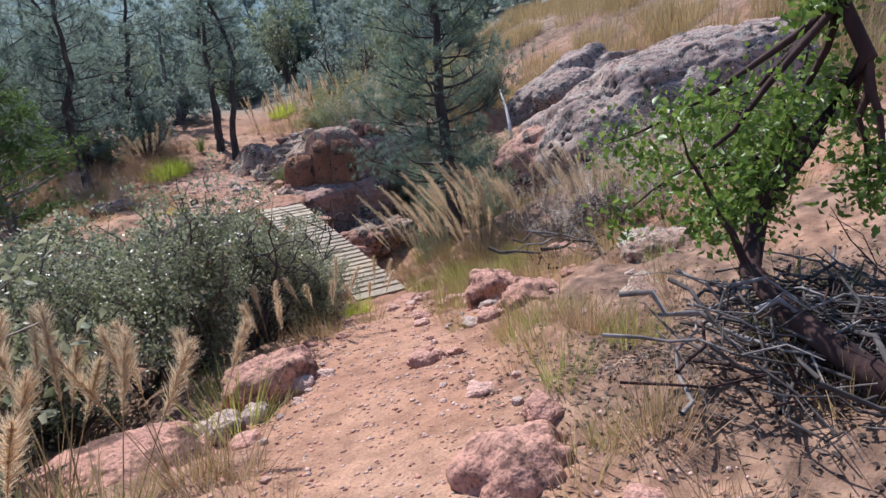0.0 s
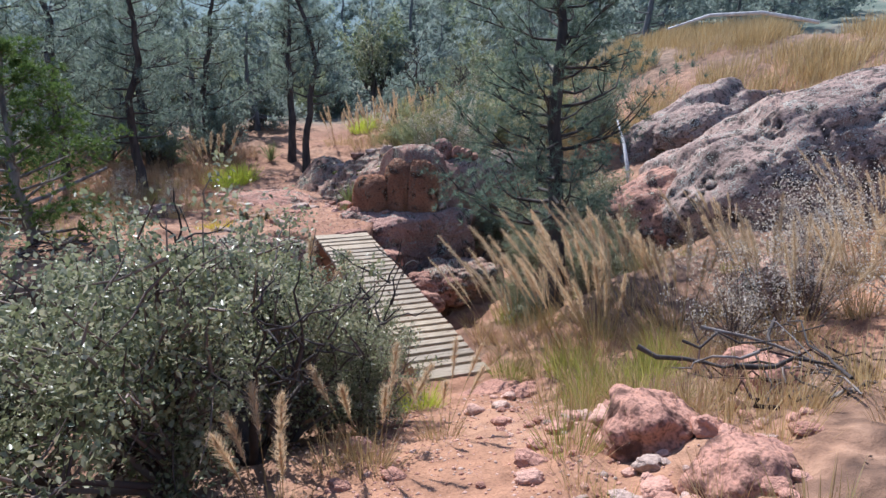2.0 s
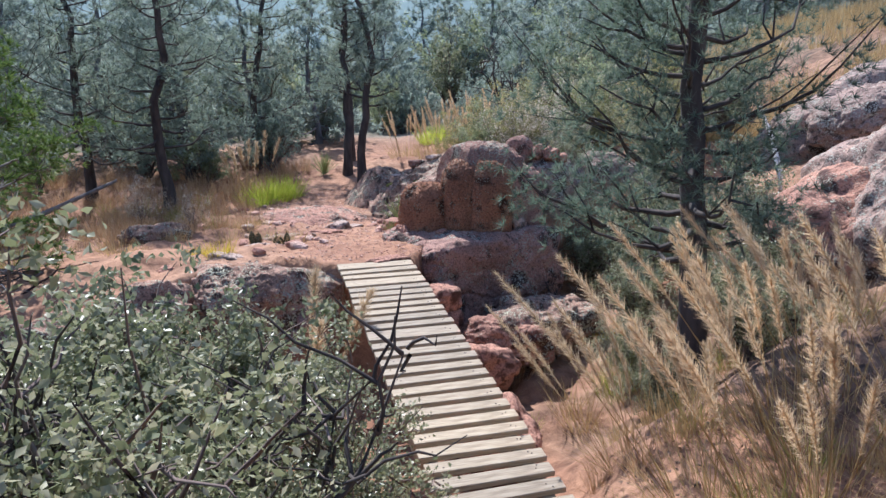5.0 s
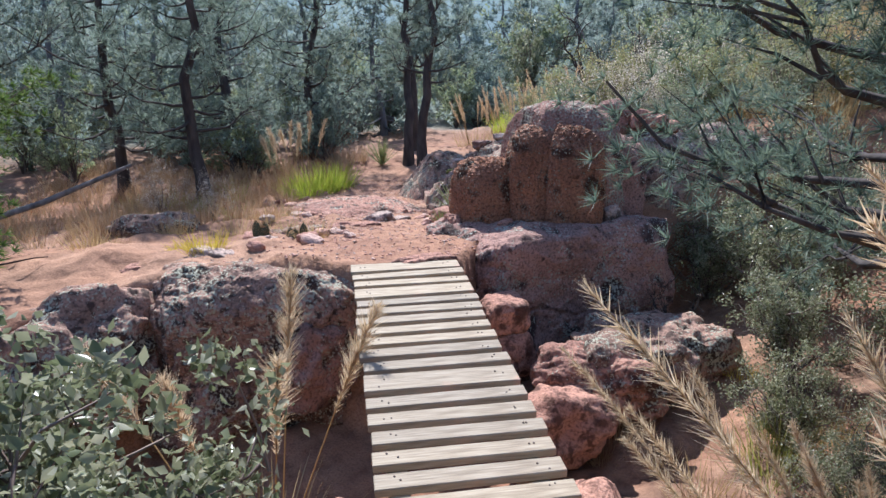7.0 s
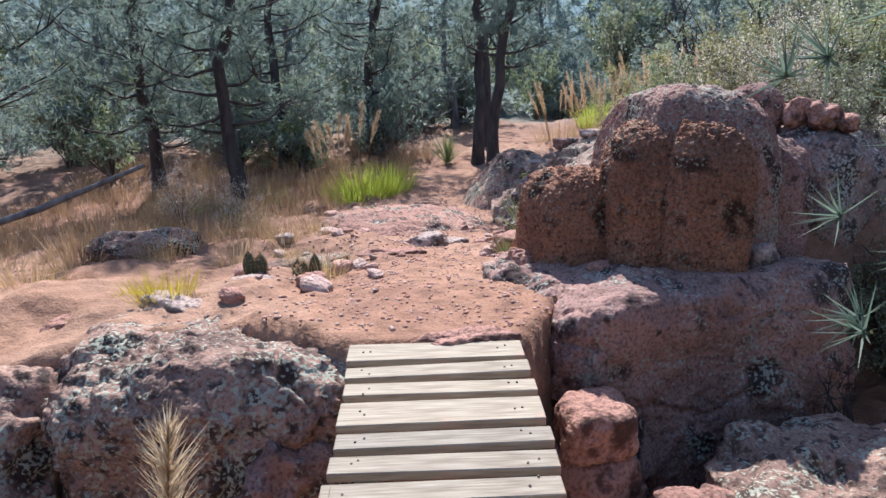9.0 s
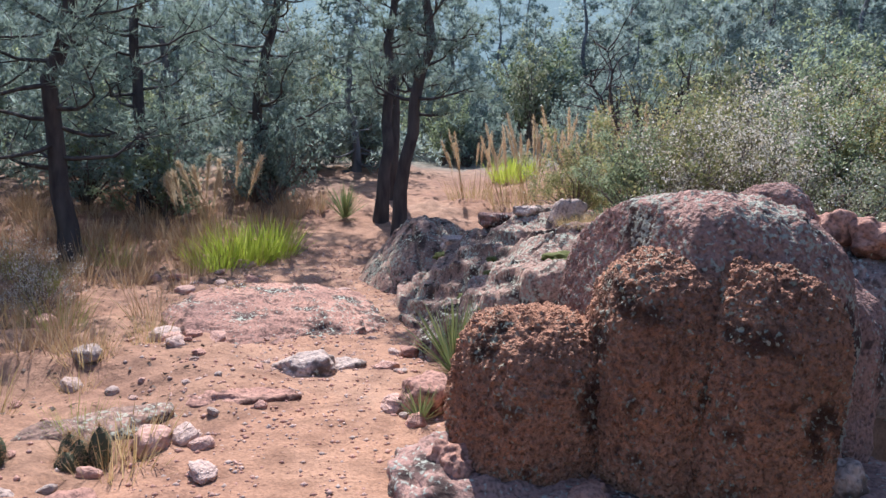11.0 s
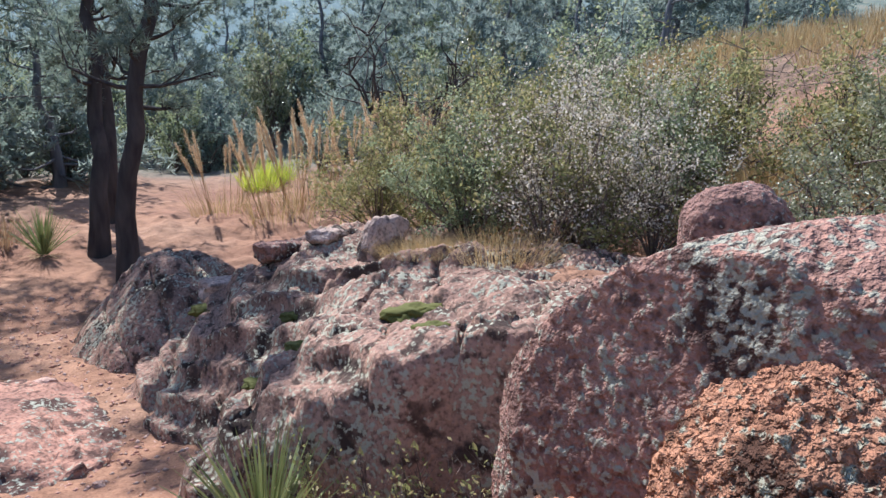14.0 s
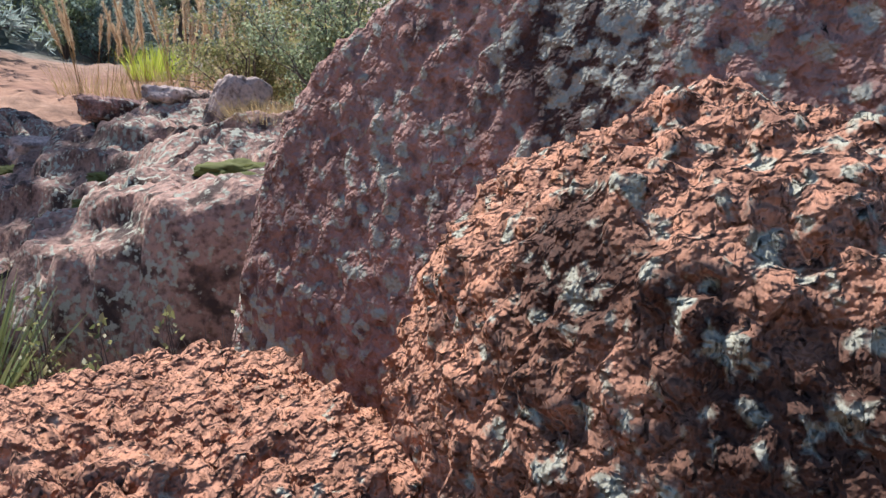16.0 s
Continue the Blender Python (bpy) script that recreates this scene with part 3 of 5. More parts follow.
ROCKS = [
    ((-0.45, 2.75, -0.22), (0.34, 0.16, 0.10), (0, 0, 12), 62, STONE, 3.2, 0.1, "low red rock edging the trail"),
    ((-1.1, 2.3, -0.22), (0.4, 0.22, 0.14), (0, 0, 30), 63, OUTCROP, 3.2, 0.1, "low granite rock edging the trail"),
    ((-1.35, 1.5, -0.12), (0.22, 0.14, 0.10), (0, 0, -20), 64, STONE_PALE, 3.2, 0.1, "pale stone beside a cactus"),
    ((-2.3, 0.95, -0.2), (0.3, 0.2, 0.12), (0, 0, 30), 65, STONE, 3.2, 0.1, "red stone at the gully's rim"),
    ((-2.9, 3.4, -0.25), (0.55, 0.3, 0.24), (0, 0, 10), 66, OUTCROP, 2.8, 0.1, "dark rock in the weeds"),
    ((2.15, -0.15, -1.05), (0.75, 0.5, 0.42), (0, 4, 20), 52, OUTCROP, 2.8, 0.14, "rough granite mound in the gully"),
    ((-2.6, -0.1, -0.65), (0.55, 0.45, 0.5), (0, 0, 30), 53, OUTCROP, 2.8, 0.14, "weathered granite block at the gully's rim"),
    ((-3.5, -0.6, -0.7), (0.7, 0.5, 0.5), (0, 5, 10), 54, OUTCROP, 2.8, 0.14, "weathered granite block at the gully's rim"),
    ((3.6, -5.6, 0.35), (0.5, 0.4, 0.3), (0, 5, 40), 55, OUTCROP, 2.8, 0.12, "weathered granite block in dry grass"),
    ((1.5, -7.4, 0.42), (0.35, 0.28, 0.2), (0, 0, 70), 56, STONE, 3, 0.1, "red rock half buried in earth"),
    ((0.6, -9.6, 0.92), (0.35, 0.25, 0.16), (0, 0, 20), 57, OUTCROP, 3, 0.1, "pale flat rock half buried in earth"),
    ((1.4, -8.9, 0.92), (0.5, 0.36, 0.24), (0, 0, 50), 58, OUTCROP, 3, 0.1, "red rock half buried in earth"),
    ((-3.7, -9.25, 0.62), (0.55, 0.42, 0.16), (0, -4, 10), 59, STONE, 3.2, 0.06, "flat red rock slab below the trail"),
    ((-3.0, -9.1, 0.66), (0.15, 0.12, 0.1), (0, 0, 10), 60, STONE_PALE, 3, 0.1, "small grey stone beside the trail"),
    ((-2.75, -9.0, 0.62), (0.12, 0.1, 0.09), (0, 0, 60), 61, STONE_PALE, 3, 0.1, "small grey stone beside the trail"),
    # place, size, turn, seed, material, squareness, roughness, label
    ((1.66, 1.45, -0.82), (1.26, 0.86, 0.89), (0, 0, 22), 3, GRANITE_DARK, 6, 0.05, "massive shaded granite ledge with a flat red top"),
    ((-1.30, 0.50, -0.82), (0.92, 0.78, 0.75), (0, 2, 8), 8, OUTCROP, 5, 0.06, "lichened granite ledge undercut above the gully"),
    ((-0.84, -0.08, -0.78), (0.34, 0.36, 0.36), (0, 0, 20), 9, GRANITE_DARK, 3, 0.12, "dark granite block under the ledge beside the bridge"),
    ((0.85, 0.02, -0.53), (0.20, 0.19, 0.16), (4, 0, 15), 11, STONE, 4, 0.06, "broken red granite block wedged beside the bridge"),
    ((0.86, 0.02, -0.90), (0.25, 0.22, 0.22), (0, 5, 40), 12, STONE, 4, 0.06, "red granite block in the gully"),
    ((1.05, 1.66, 0.16), (0.36, 0.38, 0.53), (0, 0, 10), 14, CRUST, 3.0, 0.025, "rounded orange granite boulder with grey lichen crust"),
    ((1.53, 1.43, 0.28), (0.29, 0.36, 0.76), (0, -3, 0), 15, CRUST, 2.8, 0.03, "tall knobbly orange granite boulder leaning on a larger one"),
    ((1.86, 1.27, 0.20), (0.33, 0.36, 0.82), (0, 2, 0), 16, CRUST, 2.9, 0.03, "tall split granite boulder with a dark shaded face"),
    ((1.92, 1.82, 0.12), (0.66, 0.62, 1.17), (0, 0, 0), 17, SLAB, 3.4, 0.02, "large upright granite slab spotted with pale lichen"),
    ((2.55, 1.85, 0.25), (0.32, 0.42, 0.66), (0, 4, 20), 18, WEATHERED, 2.8, 0.05, "dark granite boulder behind the upright slab"),
    ((3.42, 2.62, 0.15), (0.66, 0.58, 0.80), (0, 3, 30), 20, GRANITE_GREY, 3.0, 0.05, "broad grey granite block behind the slab"),
    ((2.86, 2.62, 1.04), (0.24, 0.15, 0.24), (0, 0, -35), 21, WEATHERED, 2.4, 0.03, "domed dark granite boulder standing on a block"),
    ((3.12, 2.38, 1.02), (0.13, 0.11, 0.12), (0, 10, 0), 22, STONE, 2.6, 0.12, "small red boulder lying on a block"),
    ((3.28, 2.26, 1.00), (0.14, 0.12, 0.11), (0, 0, 40), 30, STONE, 2.6, 0.12, "small red boulder lying on a block"),
    ((3.42, 2.14, 0.94), (0.10, 0.08, 0.07), (0, 0, 70), 31, STONE, 2.8, 0.12, "small red boulder lying on a block"),
    ((2.72, 2.30, 0.86), (0.10, 0.09, 0.12), (0, 0, 10), 32, WEATHERED, 2.8, 0.05, "small dark stone beside a domed boulder"),
    ((1.12, 2.62, -0.08), (0.20, 0.15, 0.16), (0, 5, 25), 33, WEATHERED, 3.0, 0.06, "grey stone at the foot of the slab"),
    ((0.18, 0.07, -0.03), (0.26, 0.09, 0.055), (0, 0, 6), 34, STONE, 3.2, 0.10, "flat red flagstone at the bridge's head"),
    ((0.68, 1.50, 0.02), (0.12, 0.10, 0.11), (0, 8, 20), 67, STONE, 2.8, 0.14, "broken red stone at the foot of a boulder"),
    ((1.16, 1.16, 0.05), (0.10, 0.07, 0.06), (0, 0, 40), 68, STONE, 2.8, 0.10, "small red stone wedged beneath a boulder"),
    ((2.28, 1.12, 0.10), (0.09, 0.08, 0.10), (0, 0, 10), 69, STONE_PALE, 2.8, 0.10, "small pale stone beside a boulder"),
    ((-1.75, 1.02, -0.10), (0.26, 0.14, 0.10), (0, 6, -25), 70, STONE_PALE, 3.2, 0.10, "pale angular stone at the gully's rim"),
    ((4.7, 3.2, 0.35), (0.9, 0.6, 0.5), (0, 4, 10), 19, GRANITE_GREY, 2.6, 0.10, "low pale granite outcrop among bushes"),
    ((-0.35, 5.30, -0.46), (1.05, 1.15, 0.26), (0, 2, 15), 23, GRANITE, 2.6, 0.08, "flat granite slab bared in the trail"),
    ((8.7, -2.5, 0.2), (3.45, 2.1, 2.45), (0, -16, -30), 24, GRANITE_GREY, 2.9, 0.07, "great sloping grey granite outcrop on the hillside"),
    ((6.2, -1.2, -0.2), (1.6, 1.2, 1.1), (0, -14, -25), 35, GRANITE, 2.3, 0.10, "red granite toe of the outcrop"),
    ((8.8, 1.65, 1.5), (1.0, 0.65, 0.45), (0, -20, 4), 25, GRANITE_GREY, 2.6, 0.05, "smooth loaf-shaped granite boulder"),
    ((10.2, 2.9, 1.0), (2.8, 0.9, 1.2), (0, -14, 10), 36, GRANITE_GREY, 2.5, 0.08, "long granite rib on the hillside"),
    ((-0.05, 3.42, -0.24), (0.20, 0.15, 0.11), (0, 0, 12), 40, STONE_PALE, 3.2, 0.10, "angular pale stone at the edge of the trail"),
    ((0.24, 3.55, -0.27), (0.14, 0.10, 0.06), (0, 0, 30), 41, STONE_PALE, 3.2, 0.10, "flat pale stone at the edge of the trail"),
    ((0.70, 2.55, -0.08), (0.16, 0.14, 0.12), (0, 8, 30), 42, STONE, 3.4, 0.08, "broken red stone at the boulder's foot"),
    ((1.15, 2.75, 0.02), (0.16, 0.13, 0.13), (0, 0, 50), 43, STONE_PALE, 3.0, 0.10, "small pale rock at the slab's foot"),
    ((1.05, -0.9, -1.15), (0.42, 0.34, 0.28), (0, 6, 20), 44, STONE, 3, 0.12, "red rock heaped in the gully"),
    ((1.55, -0.55, -1.0), (0.5, 0.3, 0.3), (0, 0, -20), 45, GRANITE, 2.8, 0.14, "rough granite block in the gully"),
    ((-0.75, -1.9, -1.3), (0.3, 0.28, 0.24), (0, 0, 10), 46, STONE, 2.8, 0.12, "red stone under the bridge"),
    ((0.75, -2.3, -1.25), (0.4, 0.36, 0.3), (0, 0, 60), 47, STONE, 2.8, 0.12, "red boulder in the gully beside the bridge"),
    ((0.15, -5.35, -0.5), (0.42, 0.2, 0.12), (0, 0, 25), 48, STONE, 3.4, 0.06, "flat red flagstone at the bridge's foot"),
    ((0.42, -5.6, -0.38), (0.25, 0.14, 0.1), (0, 0, 12), 49, STONE, 3.4, 0.06, "red step stone at the bridge's foot"),
    ((-2.5, -8.55, 0.58), (0.38, 0.28, 0.26), (0, 0, 20), 26, STONE, 2.8, 0.10, "split red boulder beside the trail"),
    ((-0.05, -8.65, 0.70), (0.32, 0.26, 0.20), (0, 4, 30), 27, STONE, 2.8, 0.10, "pale red boulder with lichen beside the trail"),
    ((0.12, -7.75, 0.47), (0.33, 0.28, 0.26), (0, 0, 60), 28, STONE, 2.6, 0.10, "grey lichened boulder beside the trail"),
    ((-1.95, -11.2, 1.08), (0.33, 0.28, 0.26), (0, 0, 10), 29, STONE, 2.8, 0.10, "tan boulder at the edge of the trail"),
]
for at, size, turn, seed, mat, square, rough, label in ROCKS:
    detail = 7 if mat is CRUST or seed in (3, 8, 17, 24) else 6 if max(size) > 0.45 else 5
    knob = 0.026 if mat is CRUST else 0.014 if mat in (SLAB, WEATHERED) else 0.03 if mat is GRANITE_DARK else 0.028 if max(size) > 1.5 else 0.05 * min(1, max(size))
    boulder(at, size, seed, mat, label, turn, detail, rough, knob, square=square, crack=0.012 if mat in (CRUST, SLAB, WEATHERED) else 0.05, cut=(-0.53, 0.2, 0.58, 0.22, 1.18, -0.30) if mat is SLAB else None)


def outcrop():
    """A bedrock outcrop beside the trail: tilted, stepped layers that end in a broken face, and a dome behind."""
    xs, ys = np.arange(0.15, 3.9, 0.019), np.arange(2.5, 8.9, 0.022)
    gx, gy = np.meshgrid(xs, ys)
    x, y = gx.ravel(), gy.ravel()
    p = np.stack([x, y, 0 * x], 1)
    wob = 0.13 * fbm(p, 1.1, 3, 61)
    ramp_z = np.interp(x + 0.08 + wob - 0.10 * (y - 4.5), [0.6, 0.95, 1.2, 1.5, 1.8, 2.3, 3.0, 3.9], [-0.75, -0.15, 0.10, 0.34, 0.56, 0.68, 0.72, 0.7])
    q = 0.19
    s = (ramp_z + 0.22 * (y - 4.5) * 0.5 + 0.12 * fbm(p, 0.8, 2, 64)) / q
    fr = s - np.floor(s)
    ramp_z = ramp_z + 0.8 * q * (ease(0.5, 0.97, fr) - fr)
    front = ease(2.92, 3.16, y + 0.9 * (np.minimum(x, 2.0) - 1.55) + 0.10 * fbm(p, 1.7, 3, 66))
    back = 1 - ease(6.0, 6.6, y + wob)
    ramp_z = -0.8 + (ramp_z + 0.8) * front * (0.25 + 0.75 * back)
    dome = 0.36 - 1.05 * np.clip(((x - 1.35) / 1.0) ** 2 + ((y - 7.15) / 1.25) ** 2, 0, 1.5) + 0.18 * np.clip(x - 1.4, 0, 1.4)
    z = np.maximum(ramp_z, dome)
    z = np.where(x > 3.5, z - 1.2 * ease(3.5, 3.85, x), z)
    z = np.where(y > 8.4, z - 1.0 * ease(8.4, 8.85, y), z)
    z = z + 0.045 * fbm(p, 2.6, 4, 70) + 0.028 * (np.abs(vnoise(p * 13, 71)) + 0.6 * np.abs(vnoise(p * 29, 72)) - 0.5)
    crack = ease(0.93, 1.0, 1 - np.abs(fbm(np.stack([x * 0.9 + y * 0.5, y * 1.6 - x * 0.5, 0 * x], 1), 1.1, 3, 73)))
    seam = ease(0.90, 1.0, 1 - np.abs(fbm(np.stack([x * 2.6 + y * 0.5, y * 0.75, 0 * x], 1), 1.2, 3, 78)))
    z = z - 0.13 * crack - 0.085 * seam
    lip = front * back * (0.03 * np.exp(-((((fr + 0.5) % 1.0) - 0.5) / 0.09) ** 2) - 0.03 * np.exp(-((fr - 0.70) / 0.08) ** 2)) * (0.4 + 0.9 * ease(-0.3, 0.4, fbm(p, 1.4, 2, 75)))
    v = np.stack([x - 0.78 * lip, y - 0.62 * lip, z], 1)
    ob = thing("rock_outcrop", Matrix(), "layered grey and red granite outcrop beside the trail", "rock outcrop")
    cuts = [0, int(len(ys) * 0.26), int(len(ys) * 0.54), len(ys) - 1]
    for name, lo, hi in zip(("front_step", "bench", "dome"), cuts, cuts[1:]):
        i = np.arange(hi - lo)[:, None] * len(xs) + np.arange(len(xs) - 1)[None]
        f = np.stack([i, i + 1, i + 1 + len(xs), i + len(xs)], -1).reshape(-1, 4)
        part(name, mesh_of(name, v[lo * len(xs):(hi + 1) * len(xs)], f, OUTCROP, True), ob)
    return xs, ys, z.reshape(len(ys), len(xs))


OUT_X, OUT_Y, OUT_Z = outcrop()


def outcrop_z(x, y):
    i, j = int((y - OUT_Y[0]) / 0.022), int((x - OUT_X[0]) / 0.019)
    return float(OUT_Z[i - 2:i + 3, j - 2:j + 3].mean())


for x, y, size, seed, mat, turn, label in (
    (1.53, 6.15, (0.18, 0.12, 0.10), 37, STONE_PALE, (0, 0, 10), "pale stone lying on the rock dome"),
    (2.40, 5.10, (0.17, 0.09, 0.21), 38, STONE_PALE, (0, 22, 10), "pointed pale stone standing on the outcrop"),
    (1.86, 5.75, (0.18, 0.12, 0.08), 39, WEATHERED, (0, 0, 10), "flat stone lying on the outcrop"),
    (2.12, 5.45, (0.16, 0.10, 0.06), 72, STONE_PALE, (0, 6, 30), "flat stone lying on the outcrop"),
    (1.72, 2.98, (0.07, 0.06, 0.06), 73, STONE_PALE, (0, 0, 30), "small grey stone on the outcrop's edge"),
):
    boulder((x, y, outcrop_z(x, y) + 0.55 * size[2]), size, seed, mat, label, turn, 5, 0.08, 0.008, square=3.2)


# ---- trees ----
def pine_meshes(seed, tall, girth, reach, limbs, tufts, needles, length, width, needle_mat, bark, bare=0.25, sweep=0.15, sides=8, split=False):
    """Trunk, limbs and crown of a pine, as meshes; its foot is at the origin."""
    r = np.random.default_rng(seed)
    u = np.linspace(0, 1, 16)
    wander = np.cumsum(r.normal(0, 0.014 * tall, (16, 2)), 0) * np.minimum(1, 3 * u)[:, None]
    path = np.stack([wander[:, 0] - wander[0, 0], wander[:, 1] - wander[0, 1], u * tall], 1)
    flare = girth * (1.05 - u) ** 0.8 * (1 + 0.5 * np.exp(-u * 25))
    path[0, 2] -= 0.3
    trunk = tube(path, np.maximum(flare, 0.012), sides)
    wood, centres, out = [], [], []
    for k in range(limbs):
        h = bare + (0.98 - bare) * (k + r.uniform(0, 1)) / limbs
        base = np.array([np.interp(h, u, path[:, i]) for i in range(3)])
        a = k * 2.4 + r.normal(0, 0.4)
        long = reach * (1.04 - h) ** 0.5 * r.uniform(0.45, 1.15)
        w = np.linspace(0, 1, 7)
        lift = r.uniform(-0.1, 0.45) + 0.5 * h
        turn = a + 0.7 * r.normal() * w
        limb = base + np.stack([np.cos(turn) * w * long, np.sin(turn) * w * long, lift * long * w - sweep * long * np.sin(w * 3)], 1)
        limb += r.normal(0, 0.035 * long, limb.shape) * w[:, None]
        pieces = [tube(limb, 0.28 * girth * (1.05 - h) * (1.08 - w) + 0.004, 4)]
        tips = [limb[6], limb[5]]
        for j in range(4):
            s = limb[r.integers(2, 6)]
            e = s + (limb[6] - limb[3]) * r.uniform(0.3, 0.8) + r.normal(0, 0.17 * long, 3) + [0, 0, 0.06 * long]
            pieces.append(tube(s + (e - s) * np.linspace(0, 1, 4)[:, None] + r.normal(0, 0.012 * long, (4, 3)), [0.07 * girth + 0.003, 0.05 * girth + 0.003, 0.004, 0.002], 3))
            tips += [e, (e + s) / 2]
        wood.append(joined(pieces))
        tips = np.array(tips)
        n = max(3, int(tufts / limbs * (0.4 + long / reach)))
        c = tips[r.integers(0, len(tips), n)] + r.normal(0, 0.075 * long + 0.03, (n, 3)) * [1, 1, 0.6]
        centres.append(c)
        d = c - base + [0, 0, 0.3 * long]
        out.append(d / (np.linalg.norm(d, axis=1)[:, None] + 1e-9))
    crown = needle_tufts(r, np.concatenate(centres), np.concatenate(out), needles, length, width)
    if split:
        limbs_made = [mesh_of("limb", *w, bark, True) for w in wood]
    else:
        limbs_made = [mesh_of("branchwork", *joined(wood), bark, True)]
    return [mesh_of("trunk", *trunk, bark, True), mesh_of("crown", *crown, needle_mat)] + limbs_made


def tree(meshes, at, label, category="pine tree", group="", name="pine_tree"):
    ob = thing(name, at, label, category, group)
    for me in meshes:
        n = me.name.split(".")[0]
        part(n, me, ob, kind="stuff" if n in ("crown", "branchwork") else "")
    return ob


def planted(x, y, turn=0.0, sink=0.05, lean=0.0):
    return pose(x, y, ground_z(x, y) - sink, lean, 0, turn)


near_pine = pine_meshes(1, 6.6, 0.15, 1.9, 64, 3600, 22, 0.11, 0.007, NEEDLES_DARK, BARK_DARK, 0.22, split=True)
tree(near_pine, planted(2.75, -2.35, 40), "dark pine with low spreading branches in the gully")
mid = [pine_meshes(10 + k, 7.0, 0.12, 2.0, 42, 1700, 14, 0.15, 0.013, NEEDLES, BARK_DARK, 0.16, split=True) for k in range(4)]
mid += [pine_meshes(24 + k, 6.6, 0.115, 1.15, 34, 1000, 14, 0.14, 0.012, NEEDLES, BARK_DARK, 0.3, split=True) for k in range(2)]
for x, y, k, a in ((1.15, 9.0, 4, 10), (0.95, 10.45, 5, 70), (-3.3, 8.2, 2, 200), (-3.1, 11.0, 3, 130), (-5.2, 9.5, 1, 300), (1.3, 12.2, 4, 140), (-6.8, 6.0, 3, 80), (-1.45, 13.0, 0, 150)):
    tree(mid[k], planted(x, y, a), "slender dark pine at the edge of the woods", group="pines at the edge of the woods")
far = [pine_meshes(30 + k, 5.2 + 0.9 * k, 0.13, 2.3, 36, 900, 9, 0.30, 0.05, NEEDLES_HAZED, BARK_HAZED, 0.03, sides=6) for k in range(5)]
r = np.random.default_rng(12)
placed = []
while len(placed) < 104:
    y = r.uniform(13, 52)
    x = r.uniform(-0.75 * y - 6, 1.45 * y + 6)
    if (abs(x - trail_x(y)) < 1.6 and y < 20) or (x > 4 and y < 17) or any((x - a) ** 2 + (y - b) ** 2 < 3.2 for a, b in placed):
        continue
    placed.append((x, y))
    m = planted(x, y, r.uniform(0, 360))
    tree(far[len(placed) % 5], m, "grey-green pine in the woods with haze-paled colours", group="pines in the woods").scale = (r.uniform(0.7, 1.15),) * 3
hill = pine_meshes(50, 7.0, 0.2, 2.3, 14, 95, 5, 1.0, 0.36, NEEDLES_HAZED, BARK_DARK, 0.05, sides=5)
v, f = [], []
pts = []
for me in (hill[1],):
    c = np.empty(len(me.vertices) * 3, np.float32)
    me.vertices.foreach_get("co", c)
    c = c.reshape(-1, 3)
for k in range(1500):
    y = 51 + 200 * r.uniform() ** 1.25
    x = r.uniform(-0.85, 1.5) * y
    a, s = r.uniform(0, 6.28), r.uniform(0.7, 1.3)
    v.append(np.stack([c[:, 0] * np.cos(a) - c[:, 1] * np.sin(a), c[:, 0] * np.sin(a) + c[:, 1] * np.cos(a), c[:, 2]], 1) * s + [x, y, ground_z(x, y) - 0.3])
v = np.concatenate(v)
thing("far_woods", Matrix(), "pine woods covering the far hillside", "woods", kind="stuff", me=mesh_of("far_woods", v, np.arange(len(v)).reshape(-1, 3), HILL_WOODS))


# ---- shrubs ----
def shrub_meshes(seed, wide, tall, stems, leaves, length, width, leaf_mat, bark=TWIG, thick=0.018, low=0.25):
    r = np.random.default_rng(seed)
    wood, tips = [], []
    for k in range(stems):
        a, tilt = r.uniform(0, 2 * np.pi), r.uniform(0.05, 1.0)
        end = np.array([np.cos(a) * wide * tilt, np.sin(a) * wide * tilt, tall * (1.05 - 0.45 * tilt**2) * r.uniform(0.6, 1.3)])
        w = np.linspace(0, 1, 6)[:, None]
        stem = end * np.concatenate([w, w, w**0.8], 1) + r.normal(0, 0.05 * tall, (6, 3)) * w
        wood.append(tube(stem, thick * (1.1 - w[:, 0]), 5))
        for j in range(4):
            s = stem[r.integers(2, 6)]
            e = s + r.normal(0, 0.22 * wide, 3) + [0, 0, 0.12 * tall]
            e[2] = max(e[2], low * tall * 0.5)
            twig = np.linspace(0, 1, 4)[:, None] * (e - s) + s + r.normal(0, 0.02 * tall, (4, 3))
            wood.append(tube(twig, [0.4 * thick, 0.3 * thick, 0.22 * thick, 0.1 * thick], 3))
            tips += [twig[1], twig[2], twig[3]]
    tips = np.array(tips)
    clumps = tips + r.normal(0, 0.03 * (wide + tall), tips.shape)
    share = r.uniform(0.05, 1.0, len(clumps)) ** 2
    c = clumps[r.choice(len(clumps), leaves, p=share / share.sum())] + r.normal(0, 0.05 * (wide + tall) / 2, (leaves, 3))
    c[:, 2] = np.maximum(c[:, 2], 0.03)
    return mesh_of("branchwork", *joined(wood), bark, True), mesh_of("foliage", *leaf_cloud(r, c, length, width), leaf_mat)


def shrub(meshes, at, label, category="shrub", group="", name="shrub"):
    ob = thing(name, at, label, category, group)
    for n, me in zip(("branchwork", "foliage"), meshes):
        part(n, me, ob, kind="stuff")
    return ob


